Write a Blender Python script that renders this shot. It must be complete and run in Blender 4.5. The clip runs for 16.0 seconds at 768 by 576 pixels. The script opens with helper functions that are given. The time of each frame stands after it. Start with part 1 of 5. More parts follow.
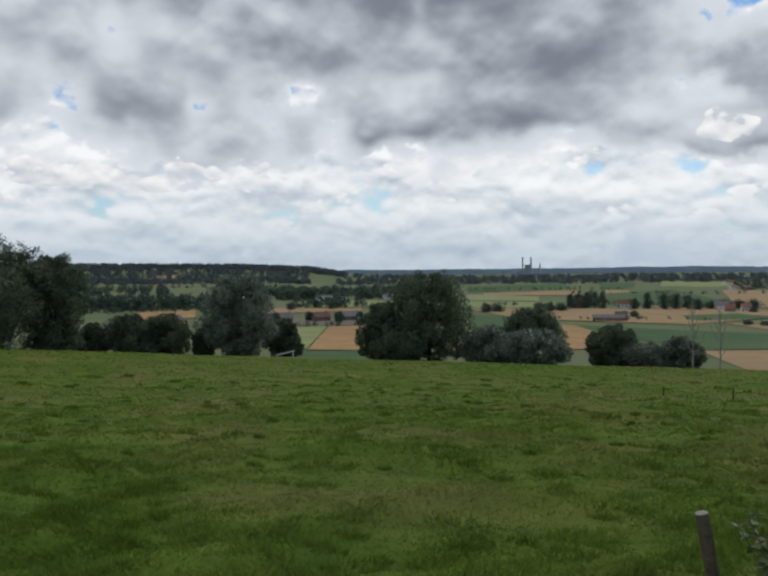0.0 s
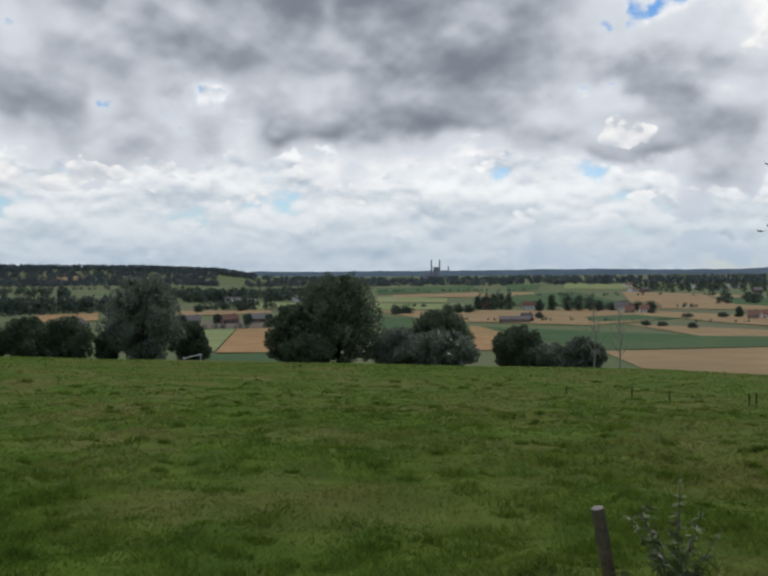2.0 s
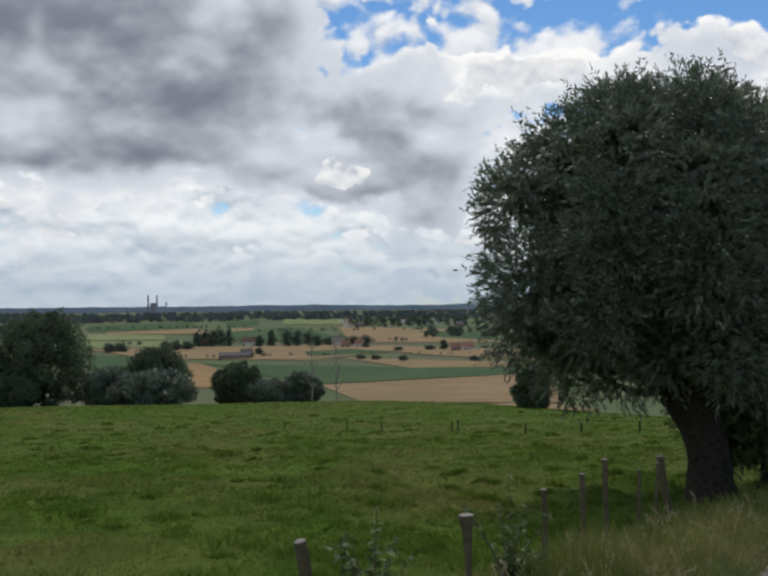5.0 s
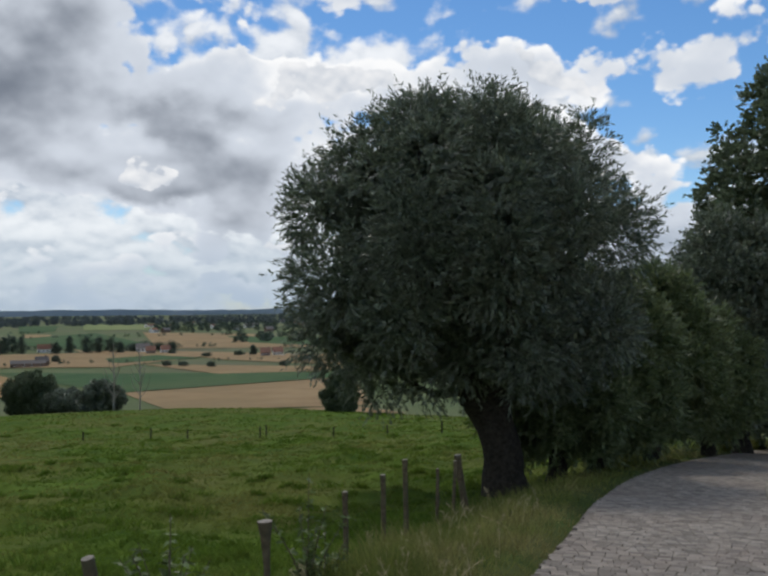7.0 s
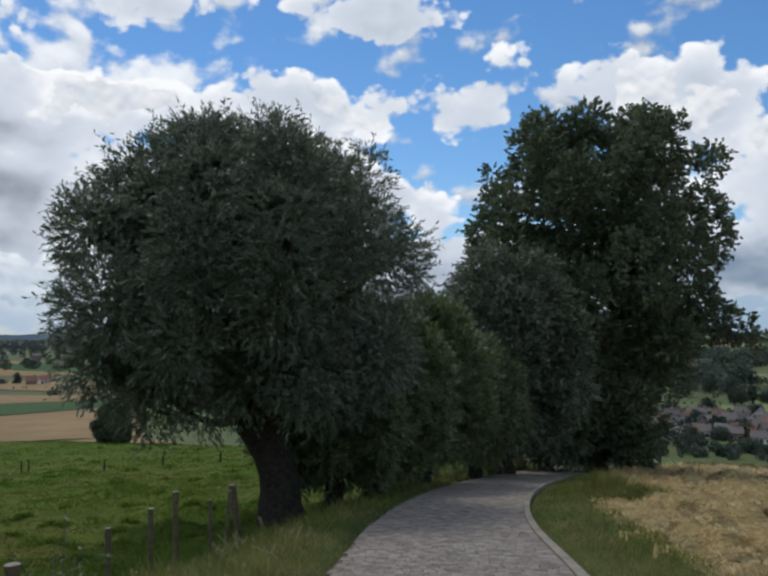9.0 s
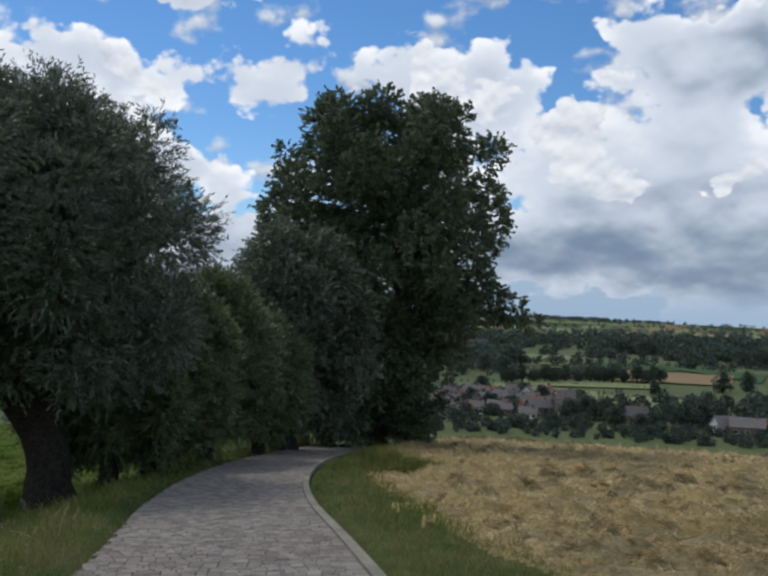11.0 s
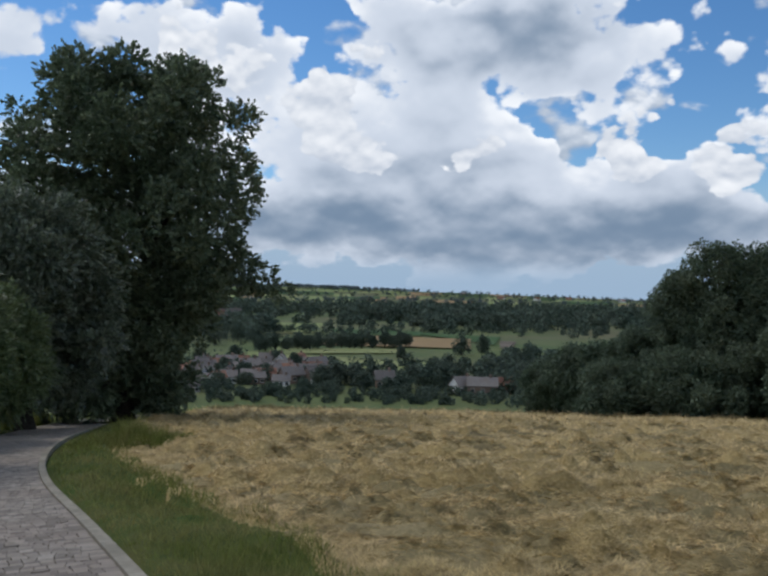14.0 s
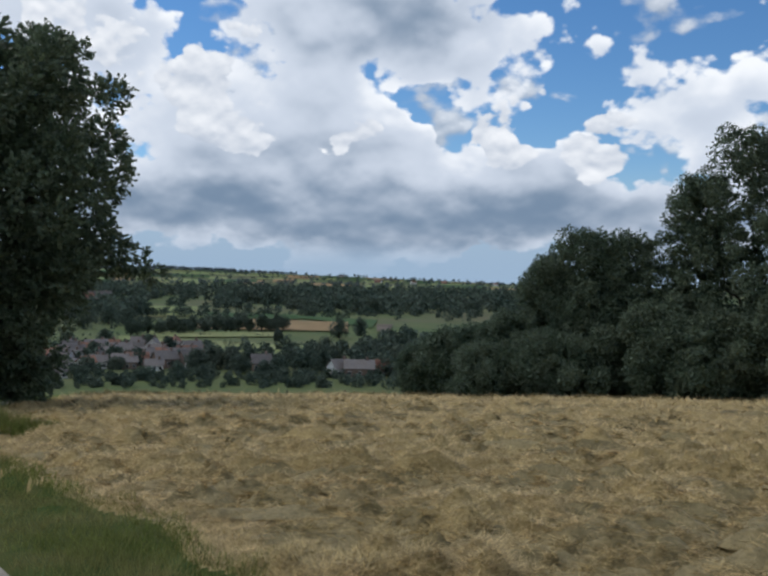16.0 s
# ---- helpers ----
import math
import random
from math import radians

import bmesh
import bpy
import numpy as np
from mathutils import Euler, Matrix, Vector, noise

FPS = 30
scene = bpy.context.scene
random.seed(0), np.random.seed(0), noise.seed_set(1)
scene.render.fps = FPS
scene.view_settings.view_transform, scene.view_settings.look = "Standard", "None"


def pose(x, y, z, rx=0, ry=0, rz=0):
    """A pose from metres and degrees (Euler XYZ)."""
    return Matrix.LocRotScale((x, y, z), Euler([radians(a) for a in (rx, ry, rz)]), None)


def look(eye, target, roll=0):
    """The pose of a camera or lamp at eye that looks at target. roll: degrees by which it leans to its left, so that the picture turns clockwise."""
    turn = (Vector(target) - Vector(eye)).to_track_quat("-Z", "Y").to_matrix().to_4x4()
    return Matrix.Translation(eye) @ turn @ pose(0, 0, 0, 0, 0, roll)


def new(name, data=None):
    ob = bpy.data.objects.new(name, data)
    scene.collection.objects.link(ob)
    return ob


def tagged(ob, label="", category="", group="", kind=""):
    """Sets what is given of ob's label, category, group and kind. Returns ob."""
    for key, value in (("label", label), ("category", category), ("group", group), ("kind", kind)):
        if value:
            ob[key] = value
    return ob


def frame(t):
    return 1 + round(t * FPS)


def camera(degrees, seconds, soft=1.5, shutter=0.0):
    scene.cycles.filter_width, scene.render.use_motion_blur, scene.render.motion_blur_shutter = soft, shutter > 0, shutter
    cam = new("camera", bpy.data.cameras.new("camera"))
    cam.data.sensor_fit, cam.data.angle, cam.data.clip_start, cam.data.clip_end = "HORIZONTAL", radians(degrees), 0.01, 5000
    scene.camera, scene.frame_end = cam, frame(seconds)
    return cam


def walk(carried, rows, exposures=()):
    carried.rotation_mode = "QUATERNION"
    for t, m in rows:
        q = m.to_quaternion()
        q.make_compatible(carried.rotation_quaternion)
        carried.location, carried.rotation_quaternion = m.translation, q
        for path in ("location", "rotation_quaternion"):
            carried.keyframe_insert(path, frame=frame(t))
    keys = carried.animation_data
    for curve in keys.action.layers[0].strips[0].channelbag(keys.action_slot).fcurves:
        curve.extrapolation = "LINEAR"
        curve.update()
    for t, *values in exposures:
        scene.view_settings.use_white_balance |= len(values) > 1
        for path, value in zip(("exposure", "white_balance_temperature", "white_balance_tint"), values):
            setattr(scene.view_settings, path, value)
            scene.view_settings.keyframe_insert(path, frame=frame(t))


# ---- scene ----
cam = camera(48.06, 16.0, soft=2.6)
PATH = [
    (0.0, pose(-0.000, 0.000, 1.6, 88.85, 0.58, 0.00)),
    (0.5, pose(0.010, -0.000, 1.6, 88.71, 0.71, -1.31)),
    (1.0, pose(0.019, -0.000, 1.6, 88.67, 0.63, -2.63)),
    (1.5, pose(0.032, -0.001, 1.6, 88.81, 0.46, -4.43)),
    (2.0, pose(0.044, -0.002, 1.6, 88.93, 0.46, -5.99)),
    (2.5, pose(0.065, -0.005, 1.6, 88.83, 0.30, -8.85)),
    (3.0, pose(0.090, -0.010, 1.6, 89.47, 0.53, -12.32)),
    (3.5, pose(0.113, -0.016, 1.6, 89.94, 0.50, -15.66)),
    (4.0, pose(0.131, -0.021, 1.6, 90.02, 0.42, -18.16)),
    (4.5, pose(0.152, -0.029, 1.6, 90.46, 0.33, -21.27)),
    (5.0, pose(0.174, -0.038, 1.6, 91.16, 0.55, -24.45)),
    (5.2, pose(0.186, -0.043, 1.6, 90.79, 0.36, -26.24)),
    (7.3, pose(0.258, -0.089, 1.6, 91.53, 0.94, -37.91)),
    (7.5, pose(0.262, -0.092, 1.6, 91.63, 1.12, -38.55)),
    (8.0, pose(0.285, -0.111, 1.6, 92.62, -0.07, -42.64)),
    (8.5, pose(0.307, -0.133, 1.6, 92.81, 0.08, -46.89)),
    (9.0, pose(0.328, -0.158, 1.6, 93.12, 0.02, -51.35)),
    (9.2, pose(0.334, -0.166, 1.6, 93.48, -0.11, -52.77)),
    (11.3, pose(0.387, -0.256, 1.6, 91.44, -0.79, -66.98)),
    (11.5, pose(0.390, -0.263, 1.6, 91.32, -0.29, -68.06)),
    (12.0, pose(0.397, -0.283, 1.6, 90.88, -0.56, -70.99)),
    (12.5, pose(0.403, -0.301, 1.6, 90.73, -0.57, -73.55)),
    (13.0, pose(0.406, -0.313, 1.6, 90.30, -0.09, -75.31)),
    (13.5, pose(0.411, -0.335, 1.6, 90.09, -0.49, -78.25)),
    (14.0, pose(0.415, -0.358, 1.6, 90.01, -0.89, -81.53)),
    (14.5, pose(0.418, -0.381, 1.6, 89.64, -1.30, -84.73)),
    (15.0, pose(0.419, -0.395, 1.6, 89.49, -1.29, -86.60)),
    (15.5, pose(0.420, -0.409, 1.6, 89.43, -1.36, -88.48)),
    (16.0, pose(0.420, -0.417, 1.6, 89.03, -1.18, -89.65)),
]
walk(cam, PATH, [(0.0, 0.03, 6500, 10), (3.0, 0.02, 6500, 10), (5.0, -0.02, 6450, 10), (9.0, -0.02, 6200, 10), (16.0, -0.02, 6050, 10)])

# ---- sky, sun ----
def world_sky():
    w = bpy.data.worlds.new("sky")
    scene.world = w
    w.use_nodes = True
    nt = w.node_tree
    nt.nodes.clear()
    N, L = nt.nodes.new, nt.links.new

    def put(socket, v):
        if isinstance(v, (int, float)):
            socket.default_value = v
        elif isinstance(v, tuple):
            socket.default_value = v
        else:
            L(v, socket)

    def m(op, a, b=0.0, c=0.0, clamp=False):
        n = N("ShaderNodeMath")
        n.operation, n.use_clamp = op, clamp
        for s, v in zip(n.inputs, (a, b, c)):
            put(s, v)
        return n.outputs[0]

    def mix(f, a, b):
        n = N("ShaderNodeMix")
        n.data_type = "RGBA"
        put(n.inputs[0], f)
        put(n.inputs[6], a)
        put(n.inputs[7], b)
        return n.outputs[2]

    def smooth(v, lo, hi):
        n = N("ShaderNodeMapRange")
        n.interpolation_type = "SMOOTHSTEP"
        for s, x in zip(n.inputs, (v, lo, hi, 0.0, 1.0)):
            put(s, x)
        return n.outputs[0]

    co = N("ShaderNodeTexCoord").outputs["Generated"]
    sep = N("ShaderNodeSeparateXYZ")
    L(co, sep.inputs[0])
    X, Y, Z = sep.outputs
    az = m("MULTIPLY", m("ARCTAN2", X, Y), 57.2958)
    el = m("MULTIPLY", m("ARCSINE", m("MULTIPLY", Z, 0.9999)), 57.2958)
    up = m("MAXIMUM", el, -3.0)
    U = m("MULTIPLY", az, 0.155)
    V = m("MULTIPLY_ADD", up, 0.155, m("MULTIPLY", m("LOGARITHM", m("ADD", m("MULTIPLY", up, 0.22), 1.7), 2.71828), 1.1))

    def coords(dv, seed, scale):
        c = N("ShaderNodeCombineXYZ")
        put(c.inputs[0], m("MULTIPLY", U, scale))
        put(c.inputs[1], m("MULTIPLY", m("ADD", V, dv), scale))
        c.inputs[2].default_value = seed
        return c.outputs[0]

    def noise_at(dv, seed, scale, detail, rough, dist=0.0):
        n = N("ShaderNodeTexNoise")
        L(coords(dv, seed, scale), n.inputs["Vector"])
        for k, x in (("Scale", 1.0), ("Detail", detail), ("Roughness", rough), ("Distortion", dist)):
            n.inputs[k].default_value = x
        return n.outputs[0]

    def puffs(dv, detail):
        n = N("ShaderNodeTexVoronoi")
        n.feature = "SMOOTH_F1"
        n.inputs["Smoothness"].default_value = 0.35
        n.inputs["Scale"].default_value = 1.0
        n.inputs["Detail"].default_value = detail
        n.inputs["Roughness"].default_value = 0.5
        n.inputs["Lacunarity"].default_value = 2.3
        L(coords(dv, 0.0, 1.9), n.inputs["Vector"])
        return n.outputs["Distance"]

    def blobs(rows, start):
        """Sums soft ellipses: azimuth, elevation, half widths in degrees, amount."""
        total = start
        for a, e, wa, we, k in rows:
            qa = m("DIVIDE", m("SUBTRACT", azw, a), wa)
            qe = m("DIVIDE", m("SUBTRACT", elw, e), we)
            q = m("ADD", m("MULTIPLY", qa, qa), m("MULTIPLY", qe, qe))
            total = m("MULTIPLY_ADD", m("EXPONENT", m("MULTIPLY", q, -1.0)), k, total)
        return total

    # ragged outlines: the ellipses are read at a place shifted by noise
    azw = m("ADD", az, m("MULTIPLY", m("SUBTRACT", noise_at(0, 5.5, 1.3, 4, 0.5), 0.5), 8.0))
    elw = m("ADD", el, m("MULTIPLY", m("SUBTRACT", noise_at(0, 8.5, 1.3, 4, 0.5), 0.5), 5.0))

    def density(dv, detail, rough):
        return m("MULTIPLY_ADD", puffs(dv, 2.0 if detail > 5 else 0.6), -0.24, noise_at(dv, 2.3, 0.8, detail, rough, 0.15))

    d0, d1 = density(0, 9, 0.54), density(0.09, 9, 0.54)
    s0, s1 = density(0, 3, 0.45), density(0.30, 3, 0.45)
    west = smooth(az, 58.0, 40.0)
    bias = blobs(BANKS, 0.09)
    dens = m("ADD", d0, bias)
    cover = smooth(dens, 0.42, 0.49)
    thick = smooth(m("ADD", m("MULTIPLY_ADD", s0, 0.85, m("MULTIPLY", d0, 0.15)), bias), 0.45, 0.74)
    relief = m("ADD", m("MULTIPLY", m("SUBTRACT", d0, d1), 0.75), m("MULTIPLY", m("SUBTRACT", s0, s1), 1.5))
    tone = m("MULTIPLY", m("SUBTRACT", noise_at(0, 14.1, 0.55, 2, 0.4), 0.5), 0.6)
    lit = m("ADD", m("ADD", m("SUBTRACT", 1.02, m("MULTIPLY", thick, m("MULTIPLY_ADD", west, 0.18, 0.44))), relief), tone)
    lit = m("SUBTRACT", lit, m("MULTIPLY", blobs(SHADE, 0.0), m("MAXIMUM", m("MULTIPLY_ADD", thick, 0.7, 0.3), smooth(el, 8.0, 5.5))))
    cloud = mix(smooth(lit, -0.4, 0.85), mix(west, (0.20, 0.27, 0.36, 1), (0.195, 0.22, 0.265, 1)), (0.66, 0.70, 0.76, 1))
    cloud = mix(smooth(lit, 0.74, 1.3), cloud, (1.0, 0.99, 0.97, 1))

    # a second, lower and farther layer: long flat bands of small clouds
    def small_puffs(dv):
        n = N("ShaderNodeTexVoronoi")
        n.feature = "SMOOTH_F1"
        for k, x in (("Smoothness", 0.6), ("Scale", 1.0), ("Detail", 1.4), ("Roughness", 0.45), ("Lacunarity", 2.2)):
            n.inputs[k].default_value = x
        warp = N("ShaderNodeCombineXYZ")
        put(warp.inputs[0], m("ADD", m("MULTIPLY", U, 2.6), m("MULTIPLY", noise_at(0, 21.0, 1.1, 2, 0.5), 3.0)))
        put(warp.inputs[1], m("ADD", m("MULTIPLY", m("ADD", V, dv), 3.2), m("MULTIPLY", noise_at(0, 24.0, 1.1, 2, 0.5), 2.0)))
        L(warp.outputs[0], n.inputs["Vector"])
        return n.outputs["Distance"]

    def band(dv):
        return m("MULTIPLY_ADD", small_puffs(dv), -0.20, m("ADD", noise_at(dv, 3.7, 1.3, 5, 0.48), 0.08))

    b0, b1 = band(0), band(0.14)
    reach = m("MULTIPLY_ADD", smooth(el, 12.0, 7.0), m("MULTIPLY_ADD", west, 0.16, 0.03), m("MULTIPLY", west, 0.10))
    bcover = m("MULTIPLY", smooth(m("ADD", b0, reach), 0.47, 0.60), 0.92)
    blit = m("ADD", m("MULTIPLY", m("SUBTRACT", b0, b1), 1.9), m("MULTIPLY_ADD", west, 0.30, 0.44))
    bcloud = mix(smooth(blit, 0.1, 1.1), (0.36, 0.42, 0.50, 1), (0.96, 0.96, 0.95, 1))
    sky = N("ShaderNodeTexSky")
    sky.sky_type, sky.sun_disc = "NISHITA", False
    sky.sun_elevation, sky.sun_rotation = radians(SUN_EL), radians(SUN_AZ)
    sky.altitude, sky.air_density, sky.dust_density, sky.ozone_density = 100, 1.0, 0.1, 4.0
    deep = N("ShaderNodeHueSaturation")
    deep.inputs["Saturation"].default_value, deep.inputs["Value"].default_value = 1.18, 1.0
    L(sky.outputs[0], deep.inputs["Color"])
    def bright(c):
        n = N("ShaderNodeVectorMath")
        n.operation = "SCALE"
        L(c, n.inputs[0])
        n.inputs["Scale"].default_value = 1.0 / SKY
        return n.outputs[0]

    col = mix(bcover, deep.outputs[0], bright(bcloud))
    pale = N("ShaderNodeVectorMath")
    pale.operation = "SCALE"
    pale.inputs[0].default_value = (0.35, 0.46, 0.58)
    pale.inputs["Scale"].default_value = 1.0 / SKY
    col = mix(m("MULTIPLY", smooth(el, 7.5, 2.0), m("SUBTRACT", 0.95, m("MULTIPLY", west, 0.95))), col, pale.outputs[0])
    col = mix(cover, col, bright(cloud))
    # sharp sunlit heaps in front of the grey banks
    def heap(dv):
        return m("MULTIPLY_ADD", puffs(dv, 2.0), -0.30, noise_at(dv, 31.0, 1.5, 7, 0.46, 0.1))

    h0, h1 = heap(0), heap(0.10)
    hcover = smooth(m("ADD", h0, blobs(HEAPS, -0.13)), 0.40, 0.46)
    hlit = m("MULTIPLY_ADD", m("SUBTRACT", h0, h1), 1.5, 0.66)
    hcloud = mix(smooth(hlit, 0.1, 1.15), (0.40, 0.46, 0.55, 1), (1.02, 1.0, 0.97, 1))
    col = mix(hcover, col, bright(hcloud))
    # pale air low over the horizon
    col = mix(m("MULTIPLY", smooth(el, m("MULTIPLY_ADD", west, 4.0, 2.4), 0.3), m("MULTIPLY_ADD", west, -0.25, 0.92)), col, pale.outputs[0])
    bg = N("ShaderNodeBackground")
    L(col, bg.inputs[0])
    bg.inputs[1].default_value = SKY
    out = N("ShaderNodeOutputWorld")
    L(bg.outputs[0], out.inputs[0])


SUN_AZ, SUN_EL, SKY = 28.0, 52.0, 0.1
BANKS = [
    (-6, 17, 25, 7.6, 0.33), (17, 9, 22, 4.5, 0.10), (11, 13.5, 10, 4.2, 0.26), (-5.7, 11.6, 1.3, 0.7, -0.34), (18, 6.4, 3.4, 1.0, -0.30),
    (22.3, 8.6, 2.8, 1.5, 0.30), (22, 12.4, 3, 1.6, 0.2), (29, 13.6, 5, 2.4, 0.30), (29, 16.2, 1.5, 0.8, -0.3), (42, 19, 7, 1.3, -0.30), (45, 14.6, 15, 1.7, 0.26), (36, 20, 5, 1.6, 0.2), (51, 20.6, 6, 1.2, 0.2), (64, 21.0, 6, 2.4, -0.30),
    (27.5, 9, 2.6, 2.2, 0.26), (52, 9.4, 2.4, 1.2, 0.32), (70, 14.5, 5.5, 3.0, 0.34), (76.5, 17.0, 2.0, 1.0, -0.30), (90, 15.5, 9, 2.6, 0.36), (80, 9, 9, 3.4, 0.30)]
BANKS += [(92, 11, 1.6, 1.1, -0.34), (101.5, 10.8, 1.6, 2.2, -0.34), (106, 16.4, 2.2, 1.4, -0.3), (110, 11, 5, 3.2, 0.30), (97, 7.4, 6, 2.2, 0.28), (90, 4.0, 34, 2.2, 0.5), (115, 17, 5, 3, 0.2)]
SHADE = [
    (-4, 18, 14, 3.4, 0.55), (-20, 10.6, 10, 1.8, 0.42), (2, 9.9, 11, 1.8, 0.5), (12, 13, 9, 4.5, 0.38), (21.5, 12, 3, 1.6, 0.26), (22.5, 7.6, 3.2, 0.8, 0.24), (32, 14.2, 6, 2.6, -0.6), (24.5, 11.2, 3.2, 1.8, 0.3),
    (27, 8.5, 3, 2.2, 0.24), (45, 15, 16, 3, -0.16), (68, 15, 4, 2.5, -0.2), (90, 16.8, 6, 1.2, 0.22), (88, 3.5, 36, 2.7, 0.8), (93, 18.5, 8, 2.6, 0.35), (95, 8, 4, 1.8, -0.25), (80, 10, 7, 3, -0.10), (112, 12, 6, 4, -0.15)]
HEAPS = [(97.5, 9.3, 3.0, 3.0, 0.5), (87.0, 8.6, 3.4, 1.6, 0.42), (80.5, 8.6, 3.2, 1.8, 0.42), (76.5, 12.6, 4.5, 3.6, 0.45), (104, 8.0, 4.0, 1.8, 0.42), (93, 18.5, 7, 1.5, 0.2), (69, 16, 4, 2.5, 0.35),
         (-20, 6.0, 7, 1.3, 0.36), (-9, 6.2, 7, 1.5, 0.36), (5, 5.0, 8, 1.4, 0.34), (22.3, 9.1, 2.4, 1.2, 0.5), (33, 15.0, 5, 2.2, 0.42), (36, 4, 9, 1.4, 0.3), (48, 14.6, 8, 1.6, 0.36)]
world_sky()
sun = new("sun", bpy.data.lights.new("sun", "SUN"))
sun.data.energy, sun.data.angle, sun.data.color = 1.25, radians(10), (1.0, 0.93, 0.82)
_a, _e = radians(SUN_AZ), radians(SUN_EL)
sun.matrix_world = look((math.sin(_a) * math.cos(_e) * 50, math.cos(_a) * math.cos(_e) * 50, math.sin(_e) * 50), (0, 0, 0))


# ---- materials ----
def material(name, c1, c2, scale=8.0, rough=0.9, bump=0.0, c3=None, big=0.4, island=0.0, translucent=0.0, metal=0.0, spec=0.3, bump_scale=None, obj=0.0):
    """Two colours by fine noise, a third by broad noise; island and obj: brightness spread per loose piece and per object."""
    mt = bpy.data.materials.new(name)
    mt.use_nodes = True
    nt = mt.node_tree
    N, L = nt.nodes.new, nt.links.new
    b = nt.nodes["Principled BSDF"]
    geo = N("ShaderNodeNewGeometry")

    def noise_n(s, d=5.0, r=0.6):
        n = N("ShaderNodeTexNoise")
        L(geo.outputs["Position"], n.inputs["Vector"])
        n.inputs["Scale"].default_value, n.inputs["Detail"].default_value, n.inputs["Roughness"].default_value = s, d, r
        return n.outputs[0]

    def ramp(f, lo, hi):
        n = N("ShaderNodeMapRange")
        L(f, n.inputs[0])
        n.inputs[1].default_value, n.inputs[2].default_value = lo, hi
        return n.outputs[0]

    def mix(f, a, c, blend="MIX"):
        n = N("ShaderNodeMix")
        n.data_type, n.blend_type = "RGBA", blend
        if isinstance(f, float):
            n.inputs[0].default_value = f
        else:
            L(f, n.inputs[0])
        for s, v in ((n.inputs[6], a), (n.inputs[7], c)):
            if isinstance(v, tuple):
                s.default_value = (*v, 1)
            else:
                L(v, s)
        return n.outputs[2]

    fine = noise_n(scale)
    col = mix(ramp(fine, 0.35, 0.65), c1, c2)
    if c3:
        col = mix(ramp(noise_n(big, 4.0), 0.45, 0.68), col, c3)
    for amount, src in ((island, geo.outputs["Random Per Island"]), (obj, None)):
        if amount:
            if src is None:
                src = N("ShaderNodeObjectInfo").outputs["Random"]
            h = N("ShaderNodeHueSaturation")
            L(col, h.inputs["Color"])
            v = N("ShaderNodeMapRange")
            L(src, v.inputs[0])
            v.inputs[3].default_value, v.inputs[4].default_value = 1 - amount, 1 + amount
            L(v.outputs[0], h.inputs["Value"])
            col = h.outputs[0]
    L(col, b.inputs["Base Color"])
    b.inputs["Roughness"].default_value, b.inputs["Metallic"].default_value = rough, metal
    b.inputs["Specular IOR Level"].default_value = spec
    if bump:
        bm_ = N("ShaderNodeBump")
        bm_.inputs["Strength"].default_value, bm_.inputs["Distance"].default_value = 1.0, bump
        L(noise_n(bump_scale or scale, 6.0, 0.65), bm_.inputs["Height"])
        L(bm_.outputs[0], b.inputs["Normal"])
    if translucent:
        tr = N("ShaderNodeBsdfTranslucent")
        L(col, tr.inputs[0])
        mx = N("ShaderNodeMixShader")
        mx.inputs[0].default_value = translucent
        L(b.outputs[0], mx.inputs[1])
        L(tr.outputs[0], mx.inputs[2])
        L(mx.outputs[0], nt.nodes["Material Output"].inputs[0])
    return mt


M = {}
M["meadow"] = material("meadow_turf", (0.045, 0.088, 0.010), (0.10, 0.152, 0.02), 0.6, 0.95, 0.08, (0.135, 0.135, 0.038), 0.12, 0, 0, 0, 0.05)
M["verge"] = material("verge_turf", (0.05, 0.078, 0.02), (0.085, 0.11, 0.032), 4.0, 0.95, 0.05, (0.11, 0.105, 0.04), 0.6, 0, 0, 0, 0.05)
M["hay"] = material("mown_hay", (0.27, 0.202, 0.085), (0.60, 0.46, 0.215), 24.0, 0.95, 0.045, (0.40, 0.305, 0.132), 0.6, 0, 0, 0, 0.1, 26.0)
M["valley"] = material("valley_grass", (0.072, 0.112, 0.03), (0.11, 0.135, 0.042), 0.02, 0.95, 0.0, (0.13, 0.12, 0.06), 0.004)
M["blade"] = material("grass_blade", (0.068, 0.132, 0.014), (0.162, 0.228, 0.034), 0.4, 0.85, 0, (0.225, 0.20, 0.068), 0.11, 0.22, 0.45, 0, 0.08)
M["tussock"] = material("tussock_blade", (0.085, 0.145, 0.018), (0.14, 0.205, 0.03), 0.7, 0.85, 0, None, 0.2, 0.3, 0.45, 0, 0.1)
M["tall"] = material("tall_grass", (0.12, 0.158, 0.034), (0.21, 0.228, 0.064), 1.2, 0.8, 0, (0.33, 0.285, 0.12), 0.5, 0.35, 0.45, 0, 0.1)
M["straw"] = material("hay_straw", (0.36, 0.27, 0.118), (0.69, 0.525, 0.265), 1.5, 0.75, 0, (0.45, 0.345, 0.152), 0.7, 0.6, 0.2)
M["straw_dark"] = material("weathered_straw", (0.225, 0.178, 0.082), (0.40, 0.315, 0.152), 14.0, 0.85, 0.03, (0.21, 0.172, 0.078), 0.9, 0.25, 0.15)
M["willow"] = material("willow_leaf", (0.10, 0.134, 0.082), (0.165, 0.192, 0.135), 1.6, 0.40, 0, None, 0.4, 0.5, 0.32, 0, 0.7)
